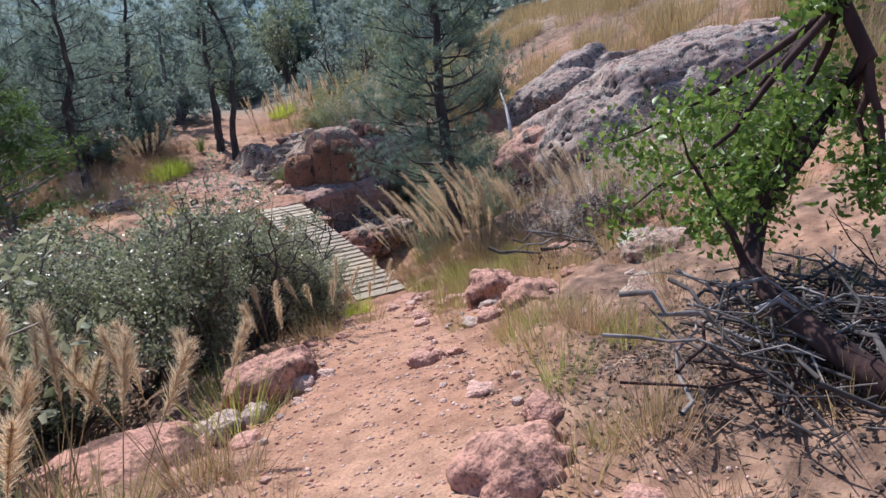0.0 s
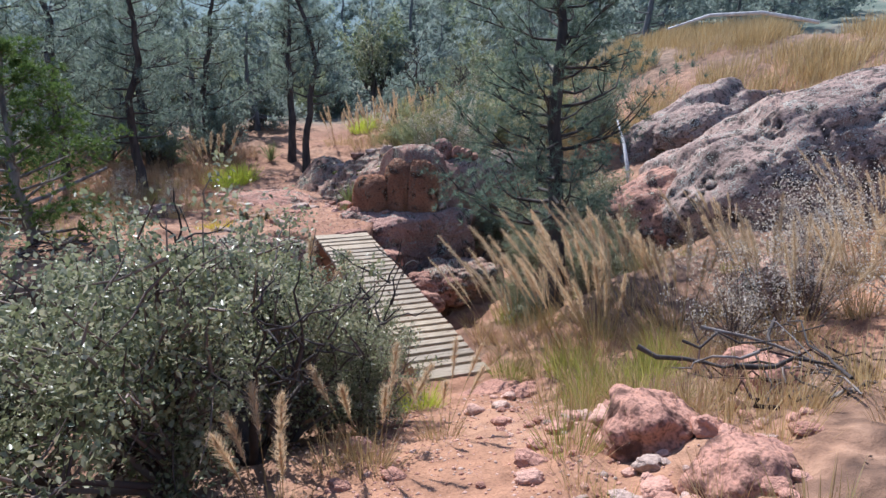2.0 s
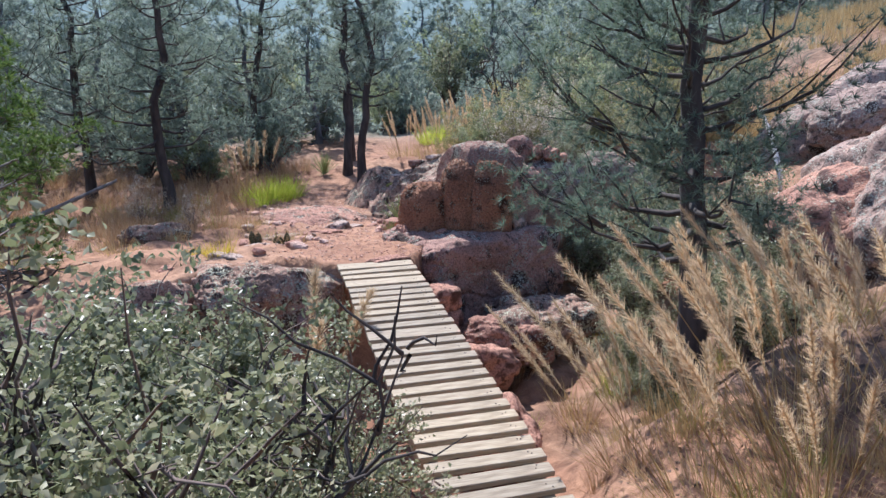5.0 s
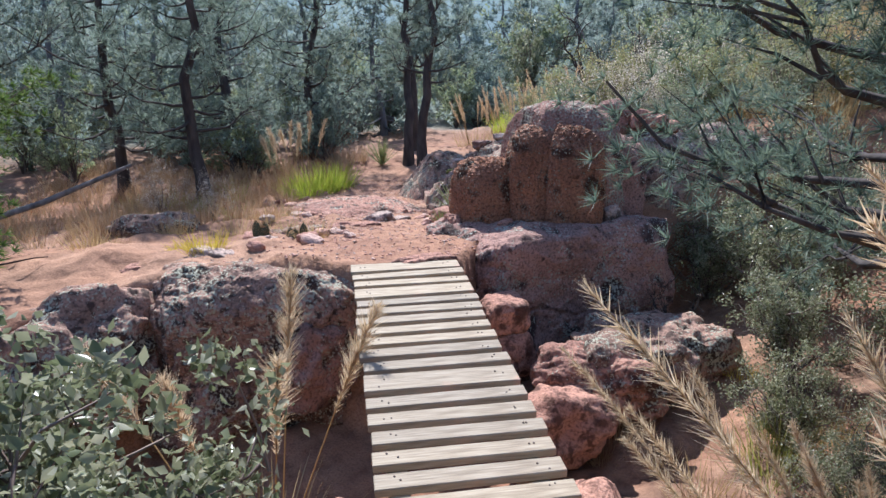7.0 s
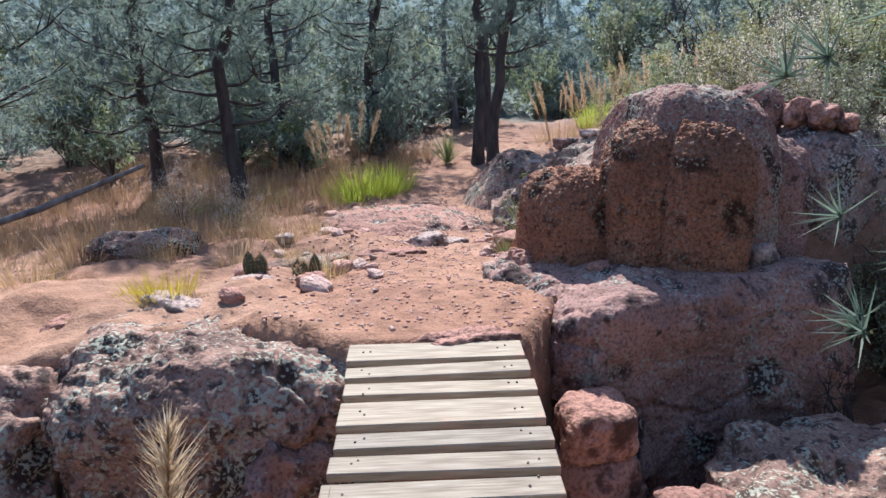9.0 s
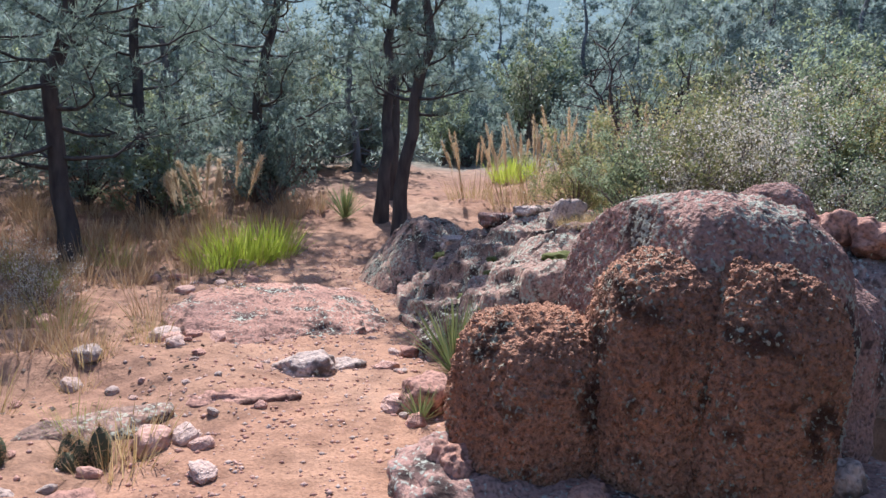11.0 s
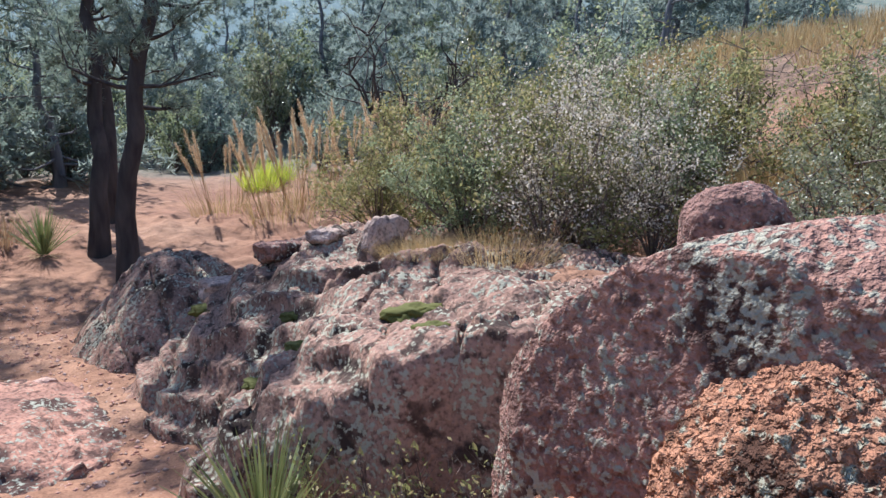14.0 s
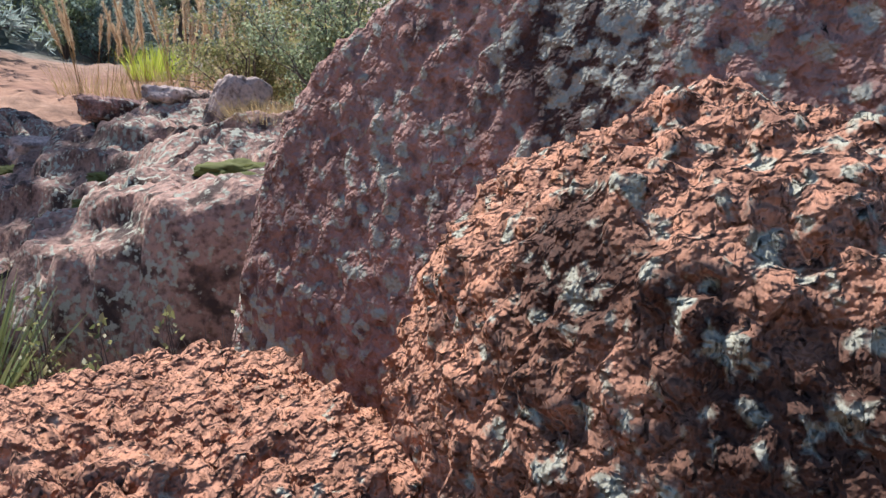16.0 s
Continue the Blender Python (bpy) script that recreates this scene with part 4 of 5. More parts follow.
leafy = shrub_meshes(66, 0.8, 0.95, 22, 7000, 0.044, 0.027, LEAF_GREY)
for x, y, a, s in ((-1.42, -3.7, 0, 1.0), (-5.4, -9.2, 60, 1.9), (-6.6, -8.0, 160, 2.2), (-2.1, -3.7, 90, 1.25), (-1.7, -4.3, 200, 1.0), (-2.9, -3.3, 30, 1.2)):
    shrub(leafy, planted(x, y, a), "leafy green shrub growing beside the bridge", group="shrubs by the bridge").scale = (s, s, s)
oak = [shrub_meshes(60 + k, 1.05, 1.15, 34, 14000, 0.037, 0.022, LEAF_GREY, thick=0.024) for k in range(3)]
for x, y, k, a, s in ((-2.7, -6.6, 0, 0, 1.2), (-1.85, -5.75, 1, 90, 1.0), (-4.1, -7.3, 2, 200, 1.15), (-4.3, -5.9, 1, 20, 1.4), (-5.2, -8.2, 0, 120, 1.3), (-0.98, -4.75, 2, 310, 0.72), (-6.6, -5.2, 2, 40, 1.5), (-3.0, -4.9, 0, 250, 1.2), (-7.4, -7.2, 1, 200, 1.6), (-1.25, -5.85, 2, 30, 0.62)):
    shrub(oak[k], planted(x, y, a), "dense grey-green scrub oak shrub", group="scrub oaks by the gully").scale = (s, s, s)
yellowing = [shrub_meshes(70 + k, 1.2, 1.25, 26, 9000, 0.045, 0.026, mat) for k, mat in enumerate((LEAF_SOFT, LEAF_YELLOW))]
for x, y, k, a, s in ((3.15, 5.15, 0, 0, 0.62), (3.9, 4.75, 1, 50, 0.78), (3.9, 5.9, 1, 130, 0.85), (5.0, 5.0, 0, 220, 0.78), (3.0, 6.4, 1, 90, 0.55), (5.0, 6.6, 1, 300, 0.95), (4.6, 8.2, 1, 60, 1.1), (6.4, 7.2, 0, 130, 1.2), (7.6, 6.0, 1, 300, 1.1)):
    shrub(yellowing[k], planted(x, y, a), "yellowing leafy bush on the slope behind the rocks", group="bushes behind the rocks").scale = (s, s, s)


# ---- grasses ----
def grass_meshes(seed, radius, tall, count, width, mat, lean=(0, 0), plumes=0, plume_tall=1.2, plume_mat=PLUME, splay=0.55, fluff=0.055):
    r = np.random.default_rng(seed)
    a, q = r.uniform(0, 2 * np.pi, count), radius * np.sqrt(r.uniform(0, 1, count))
    roots = np.stack([np.cos(a) * q, np.sin(a) * q, np.full(count, -0.04)], 1)
    d = np.stack([np.cos(a), np.sin(a), 0 * a], 1) * (q / radius)[:, None] * splay + r.normal(0, 0.16, (count, 3)) + [lean[0], lean[1], 0]
    long = tall * r.uniform(0.45, 1.15, count)[:, None]
    tips = roots + np.concatenate([d[:, :2], np.sqrt(np.maximum(0.25, 1 - (d[:, :2] ** 2).sum(1)))[:, None]], 1) * long
    parts = [("leafage", mesh_of("leafage", *blades(r, roots, tips, width, 0.10), mat))]
    if plumes:
        a = r.uniform(0, 2 * np.pi, plumes)
        roots = np.stack([np.cos(a), np.sin(a), 0 * a], 1) * radius * 0.5
        d = np.stack([np.cos(a), np.sin(a), 0 * a], 1) * 0.22 + r.normal(0, 0.12, (plumes, 3)) + [lean[0], lean[1], 0]
        ends = roots + np.concatenate([d[:, :2], np.ones((plumes, 1))], 1) * (plume_tall * r.uniform(0.7, 1.1, plumes))[:, None]
        stalks, heads = [], []
        for s, e in zip(roots, ends):
            w = np.linspace(0, 1, 6)[:, None]
            line = s + (e - s) * w + np.array([lean[0] + d[0, 0] * 0.3, lean[1], -0.25]) * 0.22 * w**3
            stalks.append(tube(line, np.linspace(0.004, 0.0015, 6), 3))
            t = r.uniform(0.58, 1.0, 260)
            c = np.stack([np.interp(t, w[:, 0], line[:, i]) for i in range(3)], 1)
            along = (line[-1] - line[-2]) / np.linalg.norm(line[-1] - line[-2])
            fat = np.sin((t - 0.6) / 0.4 * np.pi * 0.92)[:, None] + 0.15
            heads.append(needle_tufts(r, c, np.repeat(along[None], 260, 0), 2, fluff * plume_tall, 0.0036, 0.5))
            heads[-1][0][2::3] = heads[-1][0][2::3] * np.repeat(fat, 2, 0).clip(0.3, 1) + np.repeat(c, 2, 0) * (1 - np.repeat(fat, 2, 0).clip(0.3, 1))
        parts += [("stalkwork", mesh_of("stalkwork", *joined(stalks), STRAW)), ("plumage", mesh_of("plumage", *joined(heads), plume_mat))]
    return parts


def clump(parts, at, label, category="grass", group="", name="grass_clump", size=1.0):
    ob = thing(name, at, label, category, group)
    for n, me in parts:
        part(n, me, ob, kind="stuff")
    ob.scale = (size,) * 3
    return ob


plumed = [grass_meshes(80 + k, 0.26, 0.7, 130, 0.006, STRAW, (-0.36, 0.05), 10, 1.5) for k in range(3)]
for x, y, k, a, s in ((1.25, -5.35, 0, 0, 1.0), (1.75, -4.95, 1, 20, 1.05), (2.2, -5.5, 2, -15, 1.0), (2.75, -5.0, 0, 25, 1.1), (3.3, -5.6, 2, 10, 1.0), (2.6, -4.2, 1, 0, 1.0), (1.1, -4.75, 2, 5, 0.9), (2.0, -4.4, 1, 12, 1.05), (1.3, -3.6, 2, 0, 0.8)):
    clump(plumed[k], planted(x, y, a), "tall tan plume grass leaning beside the bridge", group="plume grass by the bridge", size=s)
r = np.random.default_rng(21)
for k in range(12):
    x, y = r.uniform(2.4, 6.5), r.uniform(-7.6, -3.4)
    clump(plumed[k % 3], planted(x, y, r.uniform(-40, 40)), "tall tan plume grass on the slope", group="plume grass on the slope", size=r.uniform(0.6, 1.0))
green = [grass_meshes(90 + k, 0.22, 0.42, 420, 0.006, GREEN_GRASS) for k in range(2)]
for x, y, k, s in ((1.0, -5.5, 0, 1.0), (0.75, -6.35, 1, 1.0), (1.2, -6.5, 0, 0.9), (0.62, -5.0, 1, 0.8), (1.6, -6.2, 1, 0.9)):
    clump(green[k], planted(x, y, 40 * k), "yellow-green bunch grass at the trail's edge", group="bunch grass", size=s)
lime = grass_meshes(95, 0.2, 0.4, 400, 0.007, LIME_GRASS)
for x, y, s in ((-0.62, -5.5, 0.8), (-1.1, 8.1, 1.7), (-0.75, 8.5, 1.6), (-1.35, 7.8, 1.4), (4.4, 14.8, 1.8), (4.9, 15.4, 1.6)):
    clump(lime, planted(x, y, 70 * s), "bright lime-green grass tussock", group="lime grass tussocks", size=s)

# ---- manzanita by the trail ----
def manzanita():
    r = np.random.default_rng(7)
    foot = np.array([-0.67, -12.47, 1.61])
    ob = thing("manzanita_tree", pose(*foot), "crooked manzanita with dark red bark and bright green leaves", "tree")
    line = np.array([(0.0, 0.0, -0.15), (-0.15, 0.35, 0.07), (-0.02, 0.86, 0.15), (0.16, 1.23, 0.24), (0.41, 1.38, 0.5), (0.69, 1.29, 0.88), (0.83, 1.13, 1.29), (0.85, 1.31, 1.57), (0.75, 1.41, 1.92)])
    part("trunk", mesh_of("trunk", *tube(line, [0.075, 0.068, 0.062, 0.058, 0.055, 0.05, 0.046, 0.038, 0.022], 9), BARK_RED, True), ob)
    tips = []
    for k in range(22):
        s = line[r.integers(3, 8)]
        e = np.array([0.84, 1.95, 0.89]) + r.normal(0, 1, 3) * [0.5, 0.42, 0.45]
        w = np.linspace(0, 1, 7)[:, None]
        limb = s + (e - s) * w + r.normal(0, 0.03, (7, 3)) * np.sin(w * np.pi) + np.array([0, 0, -0.1]) * np.sin(w * np.pi)
        part("limb", mesh_of("limb", *tube(limb, 0.024 * (1.15 - w[:, 0]), 5), BARK_RED, True), ob)
        tips += [limb[3], limb[4], limb[5], limb[6], limb[6]]
    tips = np.array(tips)
    c = tips[r.integers(0, len(tips), 5600)] + r.normal(0, 0.09, (5600, 3))
    part("foliage", mesh_of("foliage", *leaf_cloud(r, c, 0.055, 0.032), LEAF_BRIGHT), ob)


manzanita()


def brush_pile(x, y, count, reach, seed, label):
    r = np.random.default_rng(seed)
    ob = thing("brush_pile", pose(x, y, ground_z(x, y)), label, "brush pile")
    for k in range(count):
        c = r.normal(0, 0.33, 3) * [reach, reach, 0] + [0, 0, r.uniform(0.03, 0.32)]
        a, t = r.uniform(0, 2 * np.pi), r.normal(0.05, 0.22)
        d = np.array([np.cos(a), np.sin(a), t]) * reach * r.uniform(0.3, 0.75)
        w = np.linspace(-1, 1, 7)[:, None]
        line = c + d * w + r.normal(0, 0.035, (7, 3))
        line[:, 2] = np.maximum(line[:, 2], 0.012 - 0.0 * w[:, 0])
        thick = r.uniform(0.004, 0.011) if k > 8 else r.uniform(0.012, 0.019)
        part("branch", mesh_of("branch", *tube(line, thick * (1.05 - 0.4 * w[:, 0] - 0.3), 6), BARK_GREY if k % 4 == 0 else BARK_DARK if k % 2 else BARK_RED, True), ob)


brush_pile(-0.5, -11.7, 150, 0.8, 3, "heap of grey and dark dead branches beside the trail")
brush_pile(1.2, -7.9, 30, 0.75, 5, "scattered grey dead branches on red earth")
brush_pile(-4.3, 0.6, 26, 0.7, 6, "tangle of dry branches under the juniper")


# ---- deadwood ----
def pole(points, radii, label, mat, name, category):
    p = np.array(points)
    thing(name, pose(*p[0]), label, category, me=mesh_of(name, *tube(p - p[0], radii, 7), mat, True))


def bare_bush(x, y, size, seed, label):
    """A dead, dark, forking bush."""
    r = np.random.default_rng(seed)
    ob = thing("dead_shrub", planted(x, y), label, "dead shrub")
    ob.scale = (size,) * 3
    for k in range(7):
        a = r.uniform(0, 2 * np.pi)
        d = np.array([np.cos(a) * 0.5, np.sin(a) * 0.5, 1.0]) * r.uniform(0.7, 1.15)
        w = np.linspace(0, 1, 8)[:, None]
        line = d * w + r.normal(0, 0.035, (8, 3)) * w
        limb = part("limb", mesh_of("limb", *tube(line, 0.026 * (1.1 - w[:, 0]), 6), BARK_DARK, True), ob)
        twigs = []
        for j in range(12):
            s = line[r.integers(3, 8)]
            e = s + r.normal(0, 0.16, 3) + [0, 0, 0.1]
            twigs.append(tube(s + (e - s) * np.linspace(0, 1, 5)[:, None] + r.normal(0, 0.012, (5, 3)), [0.008, 0.006, 0.005, 0.004, 0.002], 4))
        part("twigwork", mesh_of("twigwork", *joined(twigs), BARK_DARK, True), limb, kind="stuff")


bare_bush(-1.75, -4.95, 1.35, 3, "dark leafless shrub standing in the scrub")
bare_bush(-1.45, -5.45, 1.35, 6, "dark leafless shrub standing in the scrub")
bare_bush(-3.3, -6.3, 1.35, 7, "dark leafless shrub standing in the scrub")
bare_bush(-2.2, -6.3, 1.4, 8, "dark leafless shrub standing in the scrub")
bare_bush(-2.6, -5.6, 1.2, 4, "dark leafless shrub standing in the scrub")
bare_bush(6.7, 12.7, 2.7, 9, "tall bare grey tree on the slope")
bare_bush(2.75, 0.55, 0.6, 5, "small leafless bush beside the ledge")

pole([(6.05, 0.3, 0.2), (6.12, 0.45, 0.75), (6.35, 0.95, 1.25), (6.6, 1.6, 1.72)], [0.05, 0.045, 0.035, 0.018], "bleached dead trunk standing in the gully's brush", BARK_PALE, "dead_snag", "dead tree")
pole([(11.8, 6.5, 4.05), (13.2, 6.3, 4.5), (14.6, 5.6, 4.6), (16.2, 4.9, 4.35)], [0.03, 0.05, 0.06, 0.06], "bleached fallen log lying on the grassy hillside", BARK_PALE, "fallen_log", "log")
pole([(-6.2, 4.6, -0.35), (-5.0, 5.2, 0.0), (-3.9, 5.9, 0.45)], [0.05, 0.045, 0.03], "leaning dead branch at the edge of the woods", BARK_GREY, "dead_branch", "branch")

# ---- juniper at the gully ----
r = np.random.default_rng(31)
juniper = pine_meshes(41, 3.1, 0.11, 1.5, 40, 2200, 14, 0.10, 0.016, JUNIPER, BARK_GREY, 0.06, 0.05)
tree(juniper, planted(-4.7, 1.4, 30), "twisted juniper with yellow-green sprays", "juniper", name="juniper_tree")
tree(juniper, planted(-8.5, 3.6, 160), "twisted juniper with yellow-green sprays", "juniper", name="juniper_tree").scale = (1.2,) * 3
tree(juniper, planted(-6.4, -2.2, 250), "twisted juniper with yellow-green sprays", "juniper", name="juniper_tree").scale = (1.1,) * 3


# ---- undergrowth ----
under = [shrub_meshes(200 + k, 0.9, 1.0, 14, 3000, 0.060, 0.036, mat) for k, mat in enumerate((LEAF_BLUE, LEAF_SOFT, LEAF_GREY, LEAF_BLUE, LEAF_SOFT))]
r = np.random.default_rng(77)
n = 0
while n < 120:
    y = 10.5 + 26 * r.uniform() ** 1.3
    x = r.uniform(-0.75 * y - 3, 0.75 * y + 3)
    if (abs(x - trail_x(y)) < 1.7 + 0.03 * y and y < 19) or (x > 1.5 and y < 15) or (x > -2.2 and y < 9.6):
        continue
    s = r.uniform(0.7, 1.25) * (1 + 0.05 * (y - 10))
    k = n % 5
    ob = shrub(under[k], planted(x, y, r.uniform(0, 360)), ("blue-green bush beneath the pines", "soft green bush beneath the pines", "grey-green bush beneath the pines", "blue-green bush beneath the pines", "soft green bush beneath the pines")[k], group="undergrowth bushes")
    ob.scale = (s, s, s * r.uniform(0.9, 1.5))
    n += 1

for k in range(75):
    y = r.uniform(30, 53)
    x = r.uniform(-0.75, 0.85) * y
    s = r.uniform(1.8, 3.4)
    shrub(under[(0, 1, 3)[k % 3]], planted(x, y, r.uniform(0, 360)), "hazy green bush far back in the woods", group="far bushes").scale = (s, s, s)

for x, y, k, s in ((3.7, 1.7, 1, 0.75), (4.3, 0.7, 0, 0.9), (5.1, 2.0, 1, 0.95), (3.7, 2.7, 3, 0.6), (5.6, 3.2, 0, 0.8), (5.0, -0.3, 1, 1.0), (4.4, -1.3, 0, 0.9), (6.6, 4.2, 2, 0.9), (5.6, 5.2, 2, 0.8), (7.4, 3.4, 3, 1.1), (3.3, -0.45, 0, 0.62), (3.9, -1.9, 1, 0.7), (2.7, -1.35, 3, 0.5), (3.2, -2.6, 0, 0.6), (2.4, -2.4, 1, 0.42)):
    shrub((oak[0], oak[1], yellowing[1], oak[2])[k], planted(x, y, 70 * x), "dark leafy bush crowding the gully's edge", group="bushes by the gully").scale = (s, s, s)

seedy = shrub_meshes(230, 0.9, 1.2, 34, 2800, 0.030, 0.020, FLOWER, TWIG, 0.008)
for x, y, s in ((3.45, 4.55, 0.78), (3.75, 4.35, 0.7), (4.3, 4.3, 0.78), (4.5, 5.3, 0.95), (5.3, 5.9, 1.0), (6.6, 6.2, 0.9), (-3.6, 6.2, 0.6), (-2.6, 5.4, 0.5), (2.0, -6.6, 0.7), (3.2, -6.4, 0.8), (4.2, -5.2, 0.9), (4.8, -6.6, 0.9), (2.8, -7.6, 0.7), (5.6, -4.6, 0.9)):
    shrub(seedy, planted(x, y, 60 * s + 40 * x), "dry weed bush with pale seed heads", "dry bush", "dry weeds", "weed_bush").scale = (s, s, s)

# ---- scattered grasses ----
dry = [grass_meshes(300 + k, 0.16, 0.34 + 0.06 * k, 110, 0.006, mat) for k, mat in enumerate((STRAW, STRAW_RED, STRAW, GREEN_GRASS))]
r = np.random.default_rng(5)
spots = []
for k in range(80):
    y = r.uniform(-13.2, -5.2)
    spots.append((trail_x(y) + 0.75 + abs(r.normal(0, 1.2)), y, 0))
for k in range(26):
    y = r.uniform(-12, -5.2)
    spots.append((trail_x(y) - 0.62 - abs(r.normal(0, 0.5)), y, 0))
for k in range(46):
    spots.append((r.uniform(-4.6, -0.7), r.uniform(1.4, 8), 0))
for k in range(24):
    spots.append((r.uniform(1.5, 5), r.uniform(-4.2, -0.5), 0))
for k in range(16):
    spots.append((r.uniform(0.9, 3.2), r.uniform(-5.0, -1.0), 0))
for x, y, _ in spots:
    k = int(r.integers(0, 4))
    clump(dry[k], planted(x, y, r.uniform(0, 360)), ("dry straw grass tuft on red earth", "russet dry grass tuft on red earth", "tall dry straw-coloured grass tuft", "half-green grass tuft on red earth")[k], group="grass tufts", size=r.uniform(0.5, 1.15))
meadow = [grass_meshes(320 + k, 0.75, 0.55, 420, 0.014, STRAW, splay=0.25) for k in range(2)]
c = np.empty((2,), object)
for k in range(2):
    me = meadow[k][0][1]
    q = np.empty(len(me.vertices) * 3, np.float32)
    me.vertices.foreach_get("co", q)
    c[k] = q.reshape(-1, 3)
base_faces = [np.array([t.vertices[:] for t in meadow[k][0][1].polygons]) for k in range(2)]
pieces = []
for k in range(110):
    x, y, s = (r.uniform(5.5, 10), r.uniform(2.5, 9), r.uniform(0.5, 0.9)) if k < 24 else (r.uniform(9, 22), r.uniform(-4, 17), r.uniform(0.9, 1.5))
    a = r.uniform(0, 6.28)
    q = c[k % 2] * s
    v = np.stack([q[:, 0] * np.cos(a) - q[:, 1] * np.sin(a), q[:, 0] * np.sin(a) + q[:, 1] * np.cos(a), q[:, 2]], 1)
    v = v + np.stack([0 * v[:, 0], 0 * v[:, 0], height(v[:, 0] + x, v[:, 1] + y)], 1) + [x, y, 0]
    pieces.append((v, base_faces[k % 2]))
thing("hillside_grass", Matrix(), "tall golden dry grass covering the hillside", "grass", kind="stuff", me=mesh_of("hillside_grass", *joined(pieces), STRAW))
weedy = [grass_meshes(360 + k, 0.22, 0.42, 70, 0.008, STRAW_RED, splay=0.5)[0][1] for k in range(2)]
cs, fs = [], []
for me in weedy:
    q = np.empty(len(me.vertices) * 3, np.float32)
    me.vertices.foreach_get("co", q)
    cs.append(q.reshape(-1, 3))
    fs.append(np.array([t.vertices[:] for t in me.polygons]))
for label, mat, count, box in (("russet dry weeds covering the clearing's edge", STRAW_RED, 150, (-6.5, -1.5, 3.0, 9.6)), ("dry weeds and stalks among the trail's rocks", STRAW, 50, (0.3, 4.5, -9.5, -5.0)), ("pale brown dry weeds under the pines", STRAW_RED, 150, (-7.5, 0.0, 8.2, 12.5))):
    pieces = []
    for k in range(count):
        x, y, s, a = r.uniform(*box[:2]), r.uniform(*box[2:]), r.uniform(0.5, 1.2), r.uniform(0, 6.28)
        if abs(x - trail_x(y)) < 0.8:
            continue
        q = cs[k % 2] * s
        v = np.stack([q[:, 0] * np.cos(a) - q[:, 1] * np.sin(a) + x, q[:, 0] * np.sin(a) + q[:, 1] * np.cos(a) + y, q[:, 2] + ground_z(x, y)], 1)
        pieces.append((v, fs[k % 2]))
    thing("dry_weeds", Matrix(), label, "weeds", kind="stuff", me=mesh_of("dry_weeds", *joined(pieces), mat))
pale = grass_meshes(330, 0.5, 0.5, 260, 0.006, STRAW, splay=0.5, plumes=16, plume_tall=1.15)
for x, y, s in ((3.6, 11.0, 1.3), (4.3, 11.8, 1.4), (5.2, 12.4, 1.4), (5.9, 11.2, 1.4), (4.9, 10.6, 1.2), (3.0, 12.2, 1.2), (6.8, 12.6, 1.5)):
    clump(pale, planted(x, y, 90 * s), "pale feathery grass with pinkish plumes", group="feathery grass", size=s)
tan = grass_meshes(331, 0.45, 0.26, 900, 0.003, STRAW, splay=0.7)
for x, y, s in ((2.62, 4.75, 0.8), (2.95, 4.45, 0.9), (2.4, 4.6, 0.5), (2.75, 5.1, 0.8)):
    clump(tan, pose(x, y, outcrop_z(x, y) - 0.02, 0, 0, 40 * x), "fine tan grass growing on the outcrop", size=s)
white = grass_meshes(332, 0.15, 0.4, 120, 0.006, STRAW, splay=0.5, plumes=5, plume_tall=1.05, fluff=0.085)
for x, y, s in ((-1.4, 8.5, 1.5), (-1.7, 8.3, 1.45), (-3.75, -10.3, 1.25), (-3.3, -9.9, 1.05), (-4.2, -10.4, 1.3), (-4.0, -9.6, 1.2), (-1.15, -1.5, 1.95), (-0.85, -6.6, 0.8), (-1.5, -7.0, 0.9), (-2.2, -7.6, 0.9)):
    clump(white, planted(x, y, 77 * x), "slender grass with feathery pale plumes", group="plumed grass tufts", size=s)


# ---- yucca, cactus, moss, weeds ----
def yucca(x, y, size, label, n=110):
    r = np.random.default_rng(9)
    ob = thing("yucca", pose(x, y, ground_z(x, y)), label, "yucca")
    ob.scale = (size,) * 3
    for k in range(n):
        a, t = r.uniform(0, 2 * np.pi), r.uniform(0.05, 1.25)
        d = np.array([[np.cos(a) * np.sin(t), np.sin(a) * np.sin(t), np.cos(t) + 0.15]])
        part("leaf", mesh_of("leaf", *blades(r, d * 0.03, d * 0.48 * r.uniform(0.7, 1.1), 0.015, 0.06), YUCCA), ob)
    a = r.uniform(0, 2 * np.pi, 40)
    tips = np.stack([np.cos(a), np.sin(a), 0 * a + 0.02], 1) * r.uniform(0.15, 0.32, 40)[:, None]
    part("dead_leafage", mesh_of("dead_leafage", *blades(r, tips * 0.05, tips, 0.012, 0.12), STRAW), ob, "dry tan dead leaves", kind="stuff")


YUCCA = plant_material("yucca_leaves", [(0.15, 0.20, 0.07), (0.24, 0.29, 0.11), (0.36, 0.38, 0.20)], 0.2, 0.4)
yucca(0.98, 3.25, 1.0, "spiky green yucca growing at the rock's foot")
yucca(0.35, 10.6, 1.2, "dark spiky yucca growing beneath the pines")
yucca(0.62, 2.3, 0.45, "small yucca growing beside the boulder", 50)


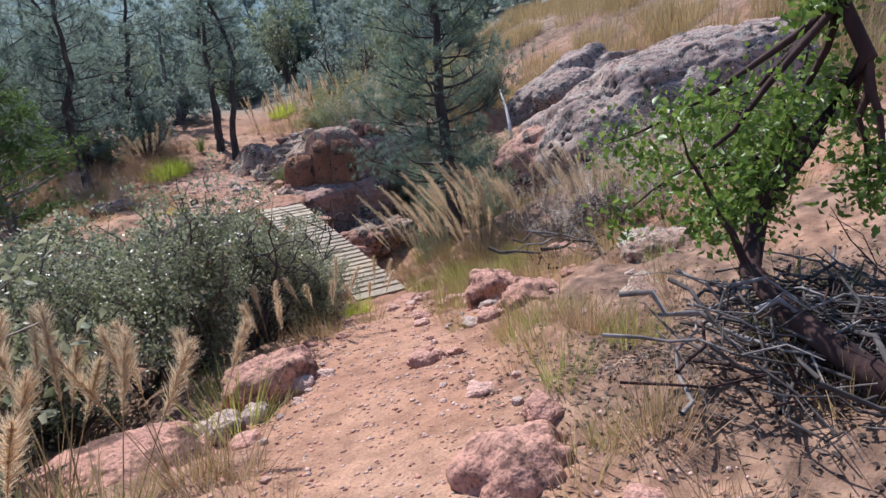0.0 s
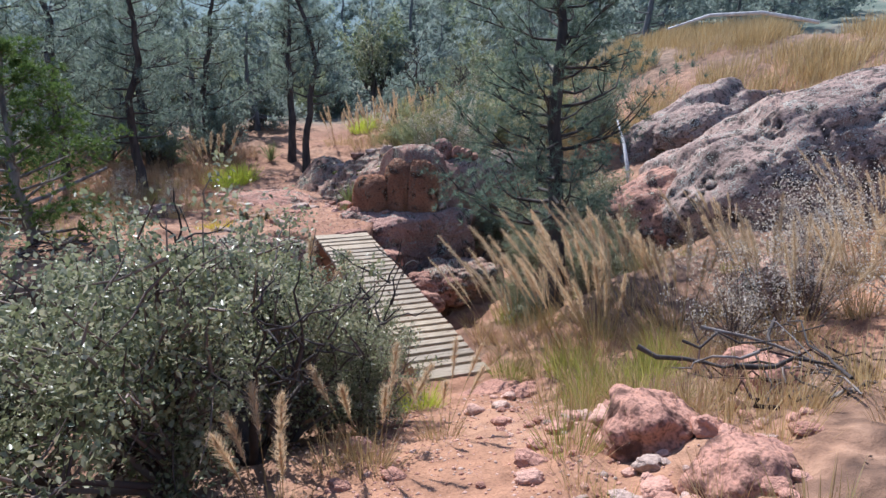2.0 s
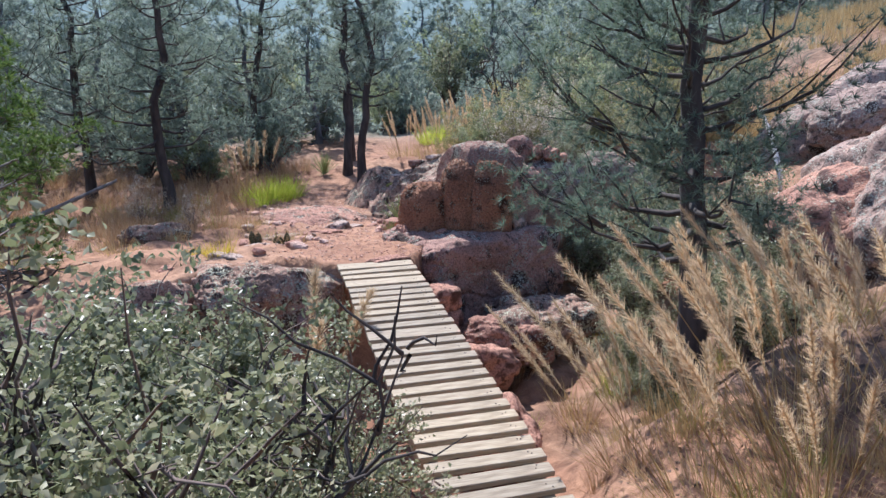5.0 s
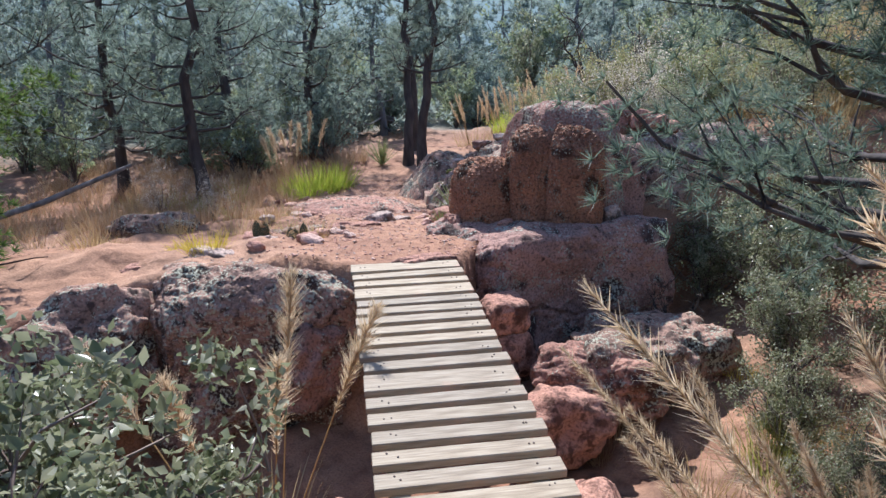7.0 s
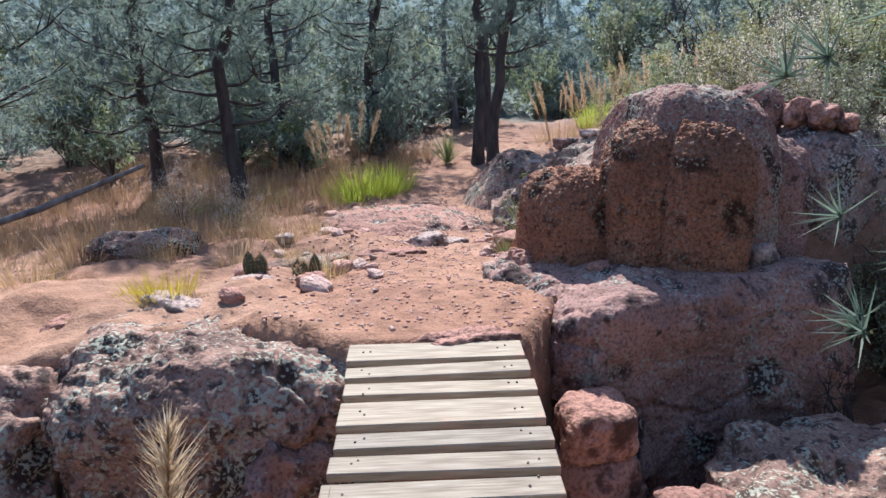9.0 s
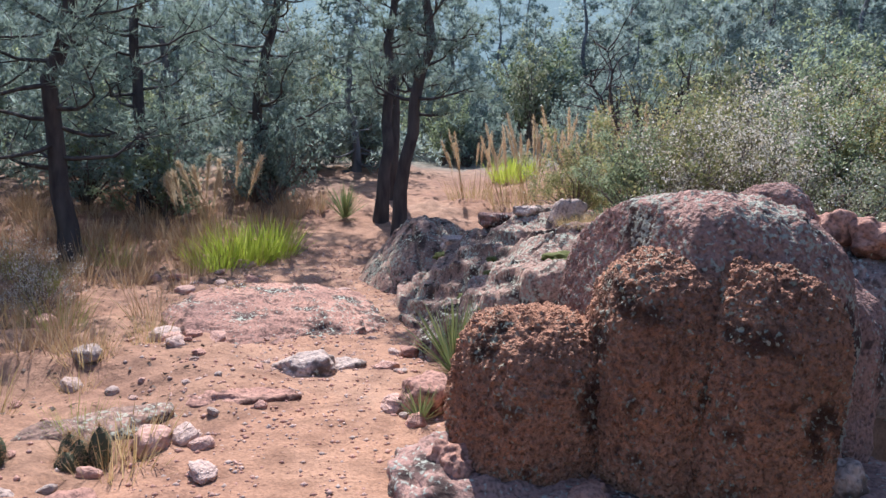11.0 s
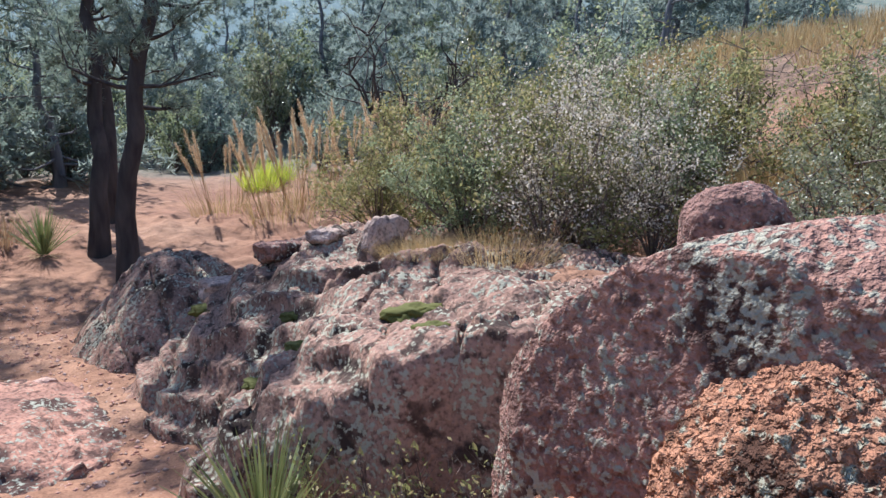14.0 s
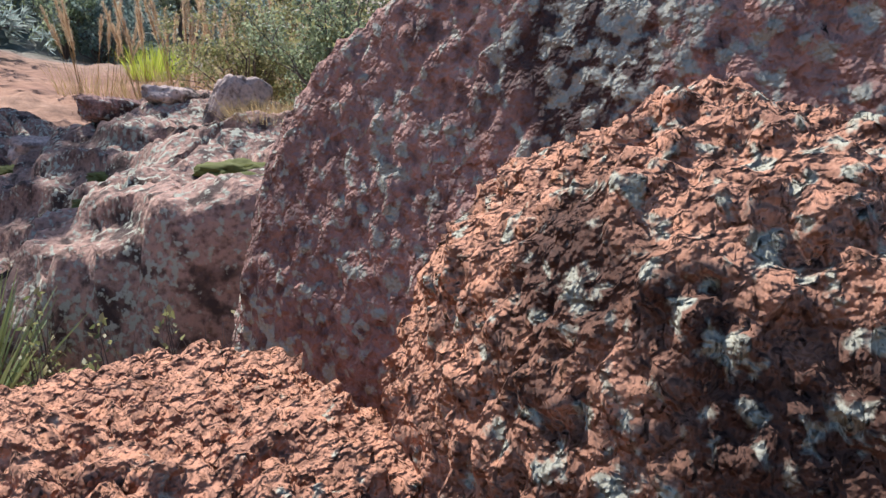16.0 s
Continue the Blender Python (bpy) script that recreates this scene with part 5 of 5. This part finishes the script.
def cactus(x, y, stems, seed):
    r = np.random.default_rng(seed)
    ob = thing("hedgehog_cactus", pose(x, y, ground_z(x, y) - 0.01), "clump of dark spiny hedgehog cactus stems", "cactus", "cacti")
    for k in range(stems):
        px, py, h = r.normal(0, 0.10), r.normal(0, 0.06), r.uniform(0.12, 0.24)
        u = np.linspace(0, 1, 9)
        v, f = tube(np.stack([0 * u + px, 0 * u + py, u * h], 1), 0.045 * np.sin(np.clip(0.35 + u * 2.85, 0, np.pi)) ** 0.6 + 0.001, 12)
        ribs = 1 + 0.12 * np.cos(np.arange(len(v)) % 12 * np.pi)
        v[:, :2] = (v[:, :2] - [px, py]) * ribs[:, None] + [px, py]
        stem = part("stem", mesh_of("stem", v, f, CACTUS, True), ob)
        c = v[r.integers(0, len(v), 160)]
        d = c - [px, py, h * 0.4]
        part("spines", mesh_of("spines", *needle_tufts(r, c, d / (np.linalg.norm(d, axis=1)[:, None] + 1e-6), 4, 0.032, 0.0022), STRAW_RED), stem)


CACTUS = plant_material("cactus_skin", [(0.06, 0.07, 0.04), (0.08, 0.09, 0.05), (0.10, 0.11, 0.06)], 0.0, 0.7)
cactus(-1.42, 1.73, 3, 1)
cactus(-0.98, 1.98, 5, 2)

yellow = grass_meshes(340, 0.16, 0.26, 260, 0.006, plant_material("yellow_weeds", [(0.42, 0.36, 0.05), (0.58, 0.46, 0.06), (0.68, 0.55, 0.12)], 0.4, 0.6))
for x, y, s in ((-1.85, 1.15, 1.1), (-2.1, 1.35, 0.8), (2.9, -0.4, 0.7), (3.1, -0.9, 0.6)):
    clump(yellow, planted(x, y, 50 * s), "yellow dry weed tuft on earth", group="yellow weeds", size=s)

moss_mesh = rock_mesh("moss", 77, MOSS, 4, 0.15, 0.12)
for x, y, s in ((1.33, 6.0, 0.14), (1.90, 3.75, 0.15), (1.78, 3.35, 0.09), (1.62, 4.75, 0.10), (1.45, 4.2, 0.09), (1.30, 4.5, 0.10)):
    thing("moss", pose(x, y, outcrop_z(x, y), 0, 10, 70 * x) @ Matrix.Diagonal((s, s * 0.7, s * 0.35, 1)), "cushion of dark green moss on rock", "moss", "moss cushions", me=moss_mesh)

weed = shrub_meshes(350, 0.16, 0.5, 9, 110, 0.03, 0.012, LEAF_YELLOW, TWIG, 0.004)
for x, y, s in ((1.45, 2.75, 1.1), (1.2, 3.3, 1.0), (1.6, 2.62, 1.0), (1.05, 3.55, 0.8), (1.32, 2.95, 1.0), (1.15, 3.1, 0.9), (1.5, 3.0, 0.9), (1.28, 2.45, 0.7), (2.6, 0.2, 0.9), (2.9, 0.0, 0.8)):
    shrub(weed, planted(x, y, 120 * x), "thin leggy weed with few leaves", "weed", "thin weeds", "weed").scale = (s, s, s)

# ---- loose stones ----
stones = [rock_mesh("stone", 400 + k, PEBBLE, 3, 0.14, 0.03, 0, 1, 1.3, 3.2) for k in range(8)]
r = np.random.default_rng(8)
LABELS = ("loose angular stone on red earth",) * 4
for k in range(280):
    if k < 170:
        y = r.uniform(-12.6, -5.6)
        x = trail_x(y) + r.choice([-1, 1]) * (0.42 + abs(r.normal(0, 0.33)))
        if k < 95:
            x, y = r.normal(0.0, 0.4), r.normal(-7.9, 0.7)
    else:
        y = r.uniform(0.9, 9.5)
        x = trail_x(y) - 0.55 - abs(r.normal(0, 0.8)) if r.uniform() < 0.8 else trail_x(y) + r.uniform(0.2, 0.5)
    s = 0.02 + 0.085 * r.uniform() ** 2.2
    m = pose(x, y, ground_z(x, y) + 0.2 * s, r.uniform(-20, 20), r.uniform(-20, 20), r.uniform(0, 360)) @ Matrix.Diagonal((s * r.uniform(0.9, 1.5), s, s * r.uniform(0.5, 0.8), 1))
    thing("stone", m, LABELS[k % 4], "stone", "loose stones along the trail", me=stones[k % 8])
# gravel, too small to count
v, f, n = [], [], 0
g = np.array([(1, 0, 0), (-1, 0, 0), (0, 1, 0), (0, -1, 0), (0, 0, 0.7), (0, 0, -0.7)], float)
gf = np.array([(0, 2, 4), (2, 1, 4), (1, 3, 4), (3, 0, 4), (2, 0, 5), (1, 2, 5), (3, 1, 5), (0, 3, 5)])
gy = np.concatenate([r.uniform(-13, -5.3, 6500), r.uniform(0.3, 9, 7000)])
gx = trail_x(gy) + np.where(r.uniform(size=len(gy)) < 0.35, r.normal(0, 0.35, len(gy)), r.choice([-1, 1], len(gy)) * (0.35 + np.abs(r.normal(0, 0.6, len(gy)))))
gz = height(gx, gy)
sz = 0.006 + 0.016 * r.uniform(size=len(gy)) ** 2
jit = r.uniform(0.6, 1.4, (len(gy), 6, 3))
v = (g[None] * jit * sz[:, None, None] + np.stack([gx, gy, gz], 1)[:, None]).reshape(-1, 3)
f = (np.arange(len(gy))[:, None, None] * 6 + gf[None]).reshape(-1, 3)
thing("gravel", Matrix(), "loose red granite gravel scattered over the trail", "gravel", kind="stuff", me=mesh_of("gravel", v, f, PEBBLE))

# dead leaves and twigs on the ground, too small to count
r = np.random.default_rng(15)
lx = np.concatenate([r.normal(-0.25, 0.8, 7000), r.uniform(-5, -1.2, 2600), r.uniform(1, 5, 2600), r.uniform(-4.5, -0.8, 1500)])
ly = np.concatenate([r.normal(-11.4, 0.8, 7000), r.uniform(-9.5, -4.5, 2600), r.uniform(-9.5, -4, 2600), r.uniform(2.5, 8.5, 1500)])
keep = np.abs(lx - trail_x(ly)) > 0.62
lx, ly = lx[keep], ly[keep]
c = np.stack([lx, ly, height(lx, ly) + 0.010], 1)
v, f = leaf_cloud(r, c, 0.05, 0.024)
v[:, 2] = np.repeat(c[:, 2], 4) + (v[:, 2] - np.repeat(c[:, 2], 4)) * 0.35
thing("leaf_litter", Matrix(), "dead brown leaves and twigs littering the earth", "leaf litter", kind="stuff", me=mesh_of("leaf_litter", v, f, DEAD_LEAF))
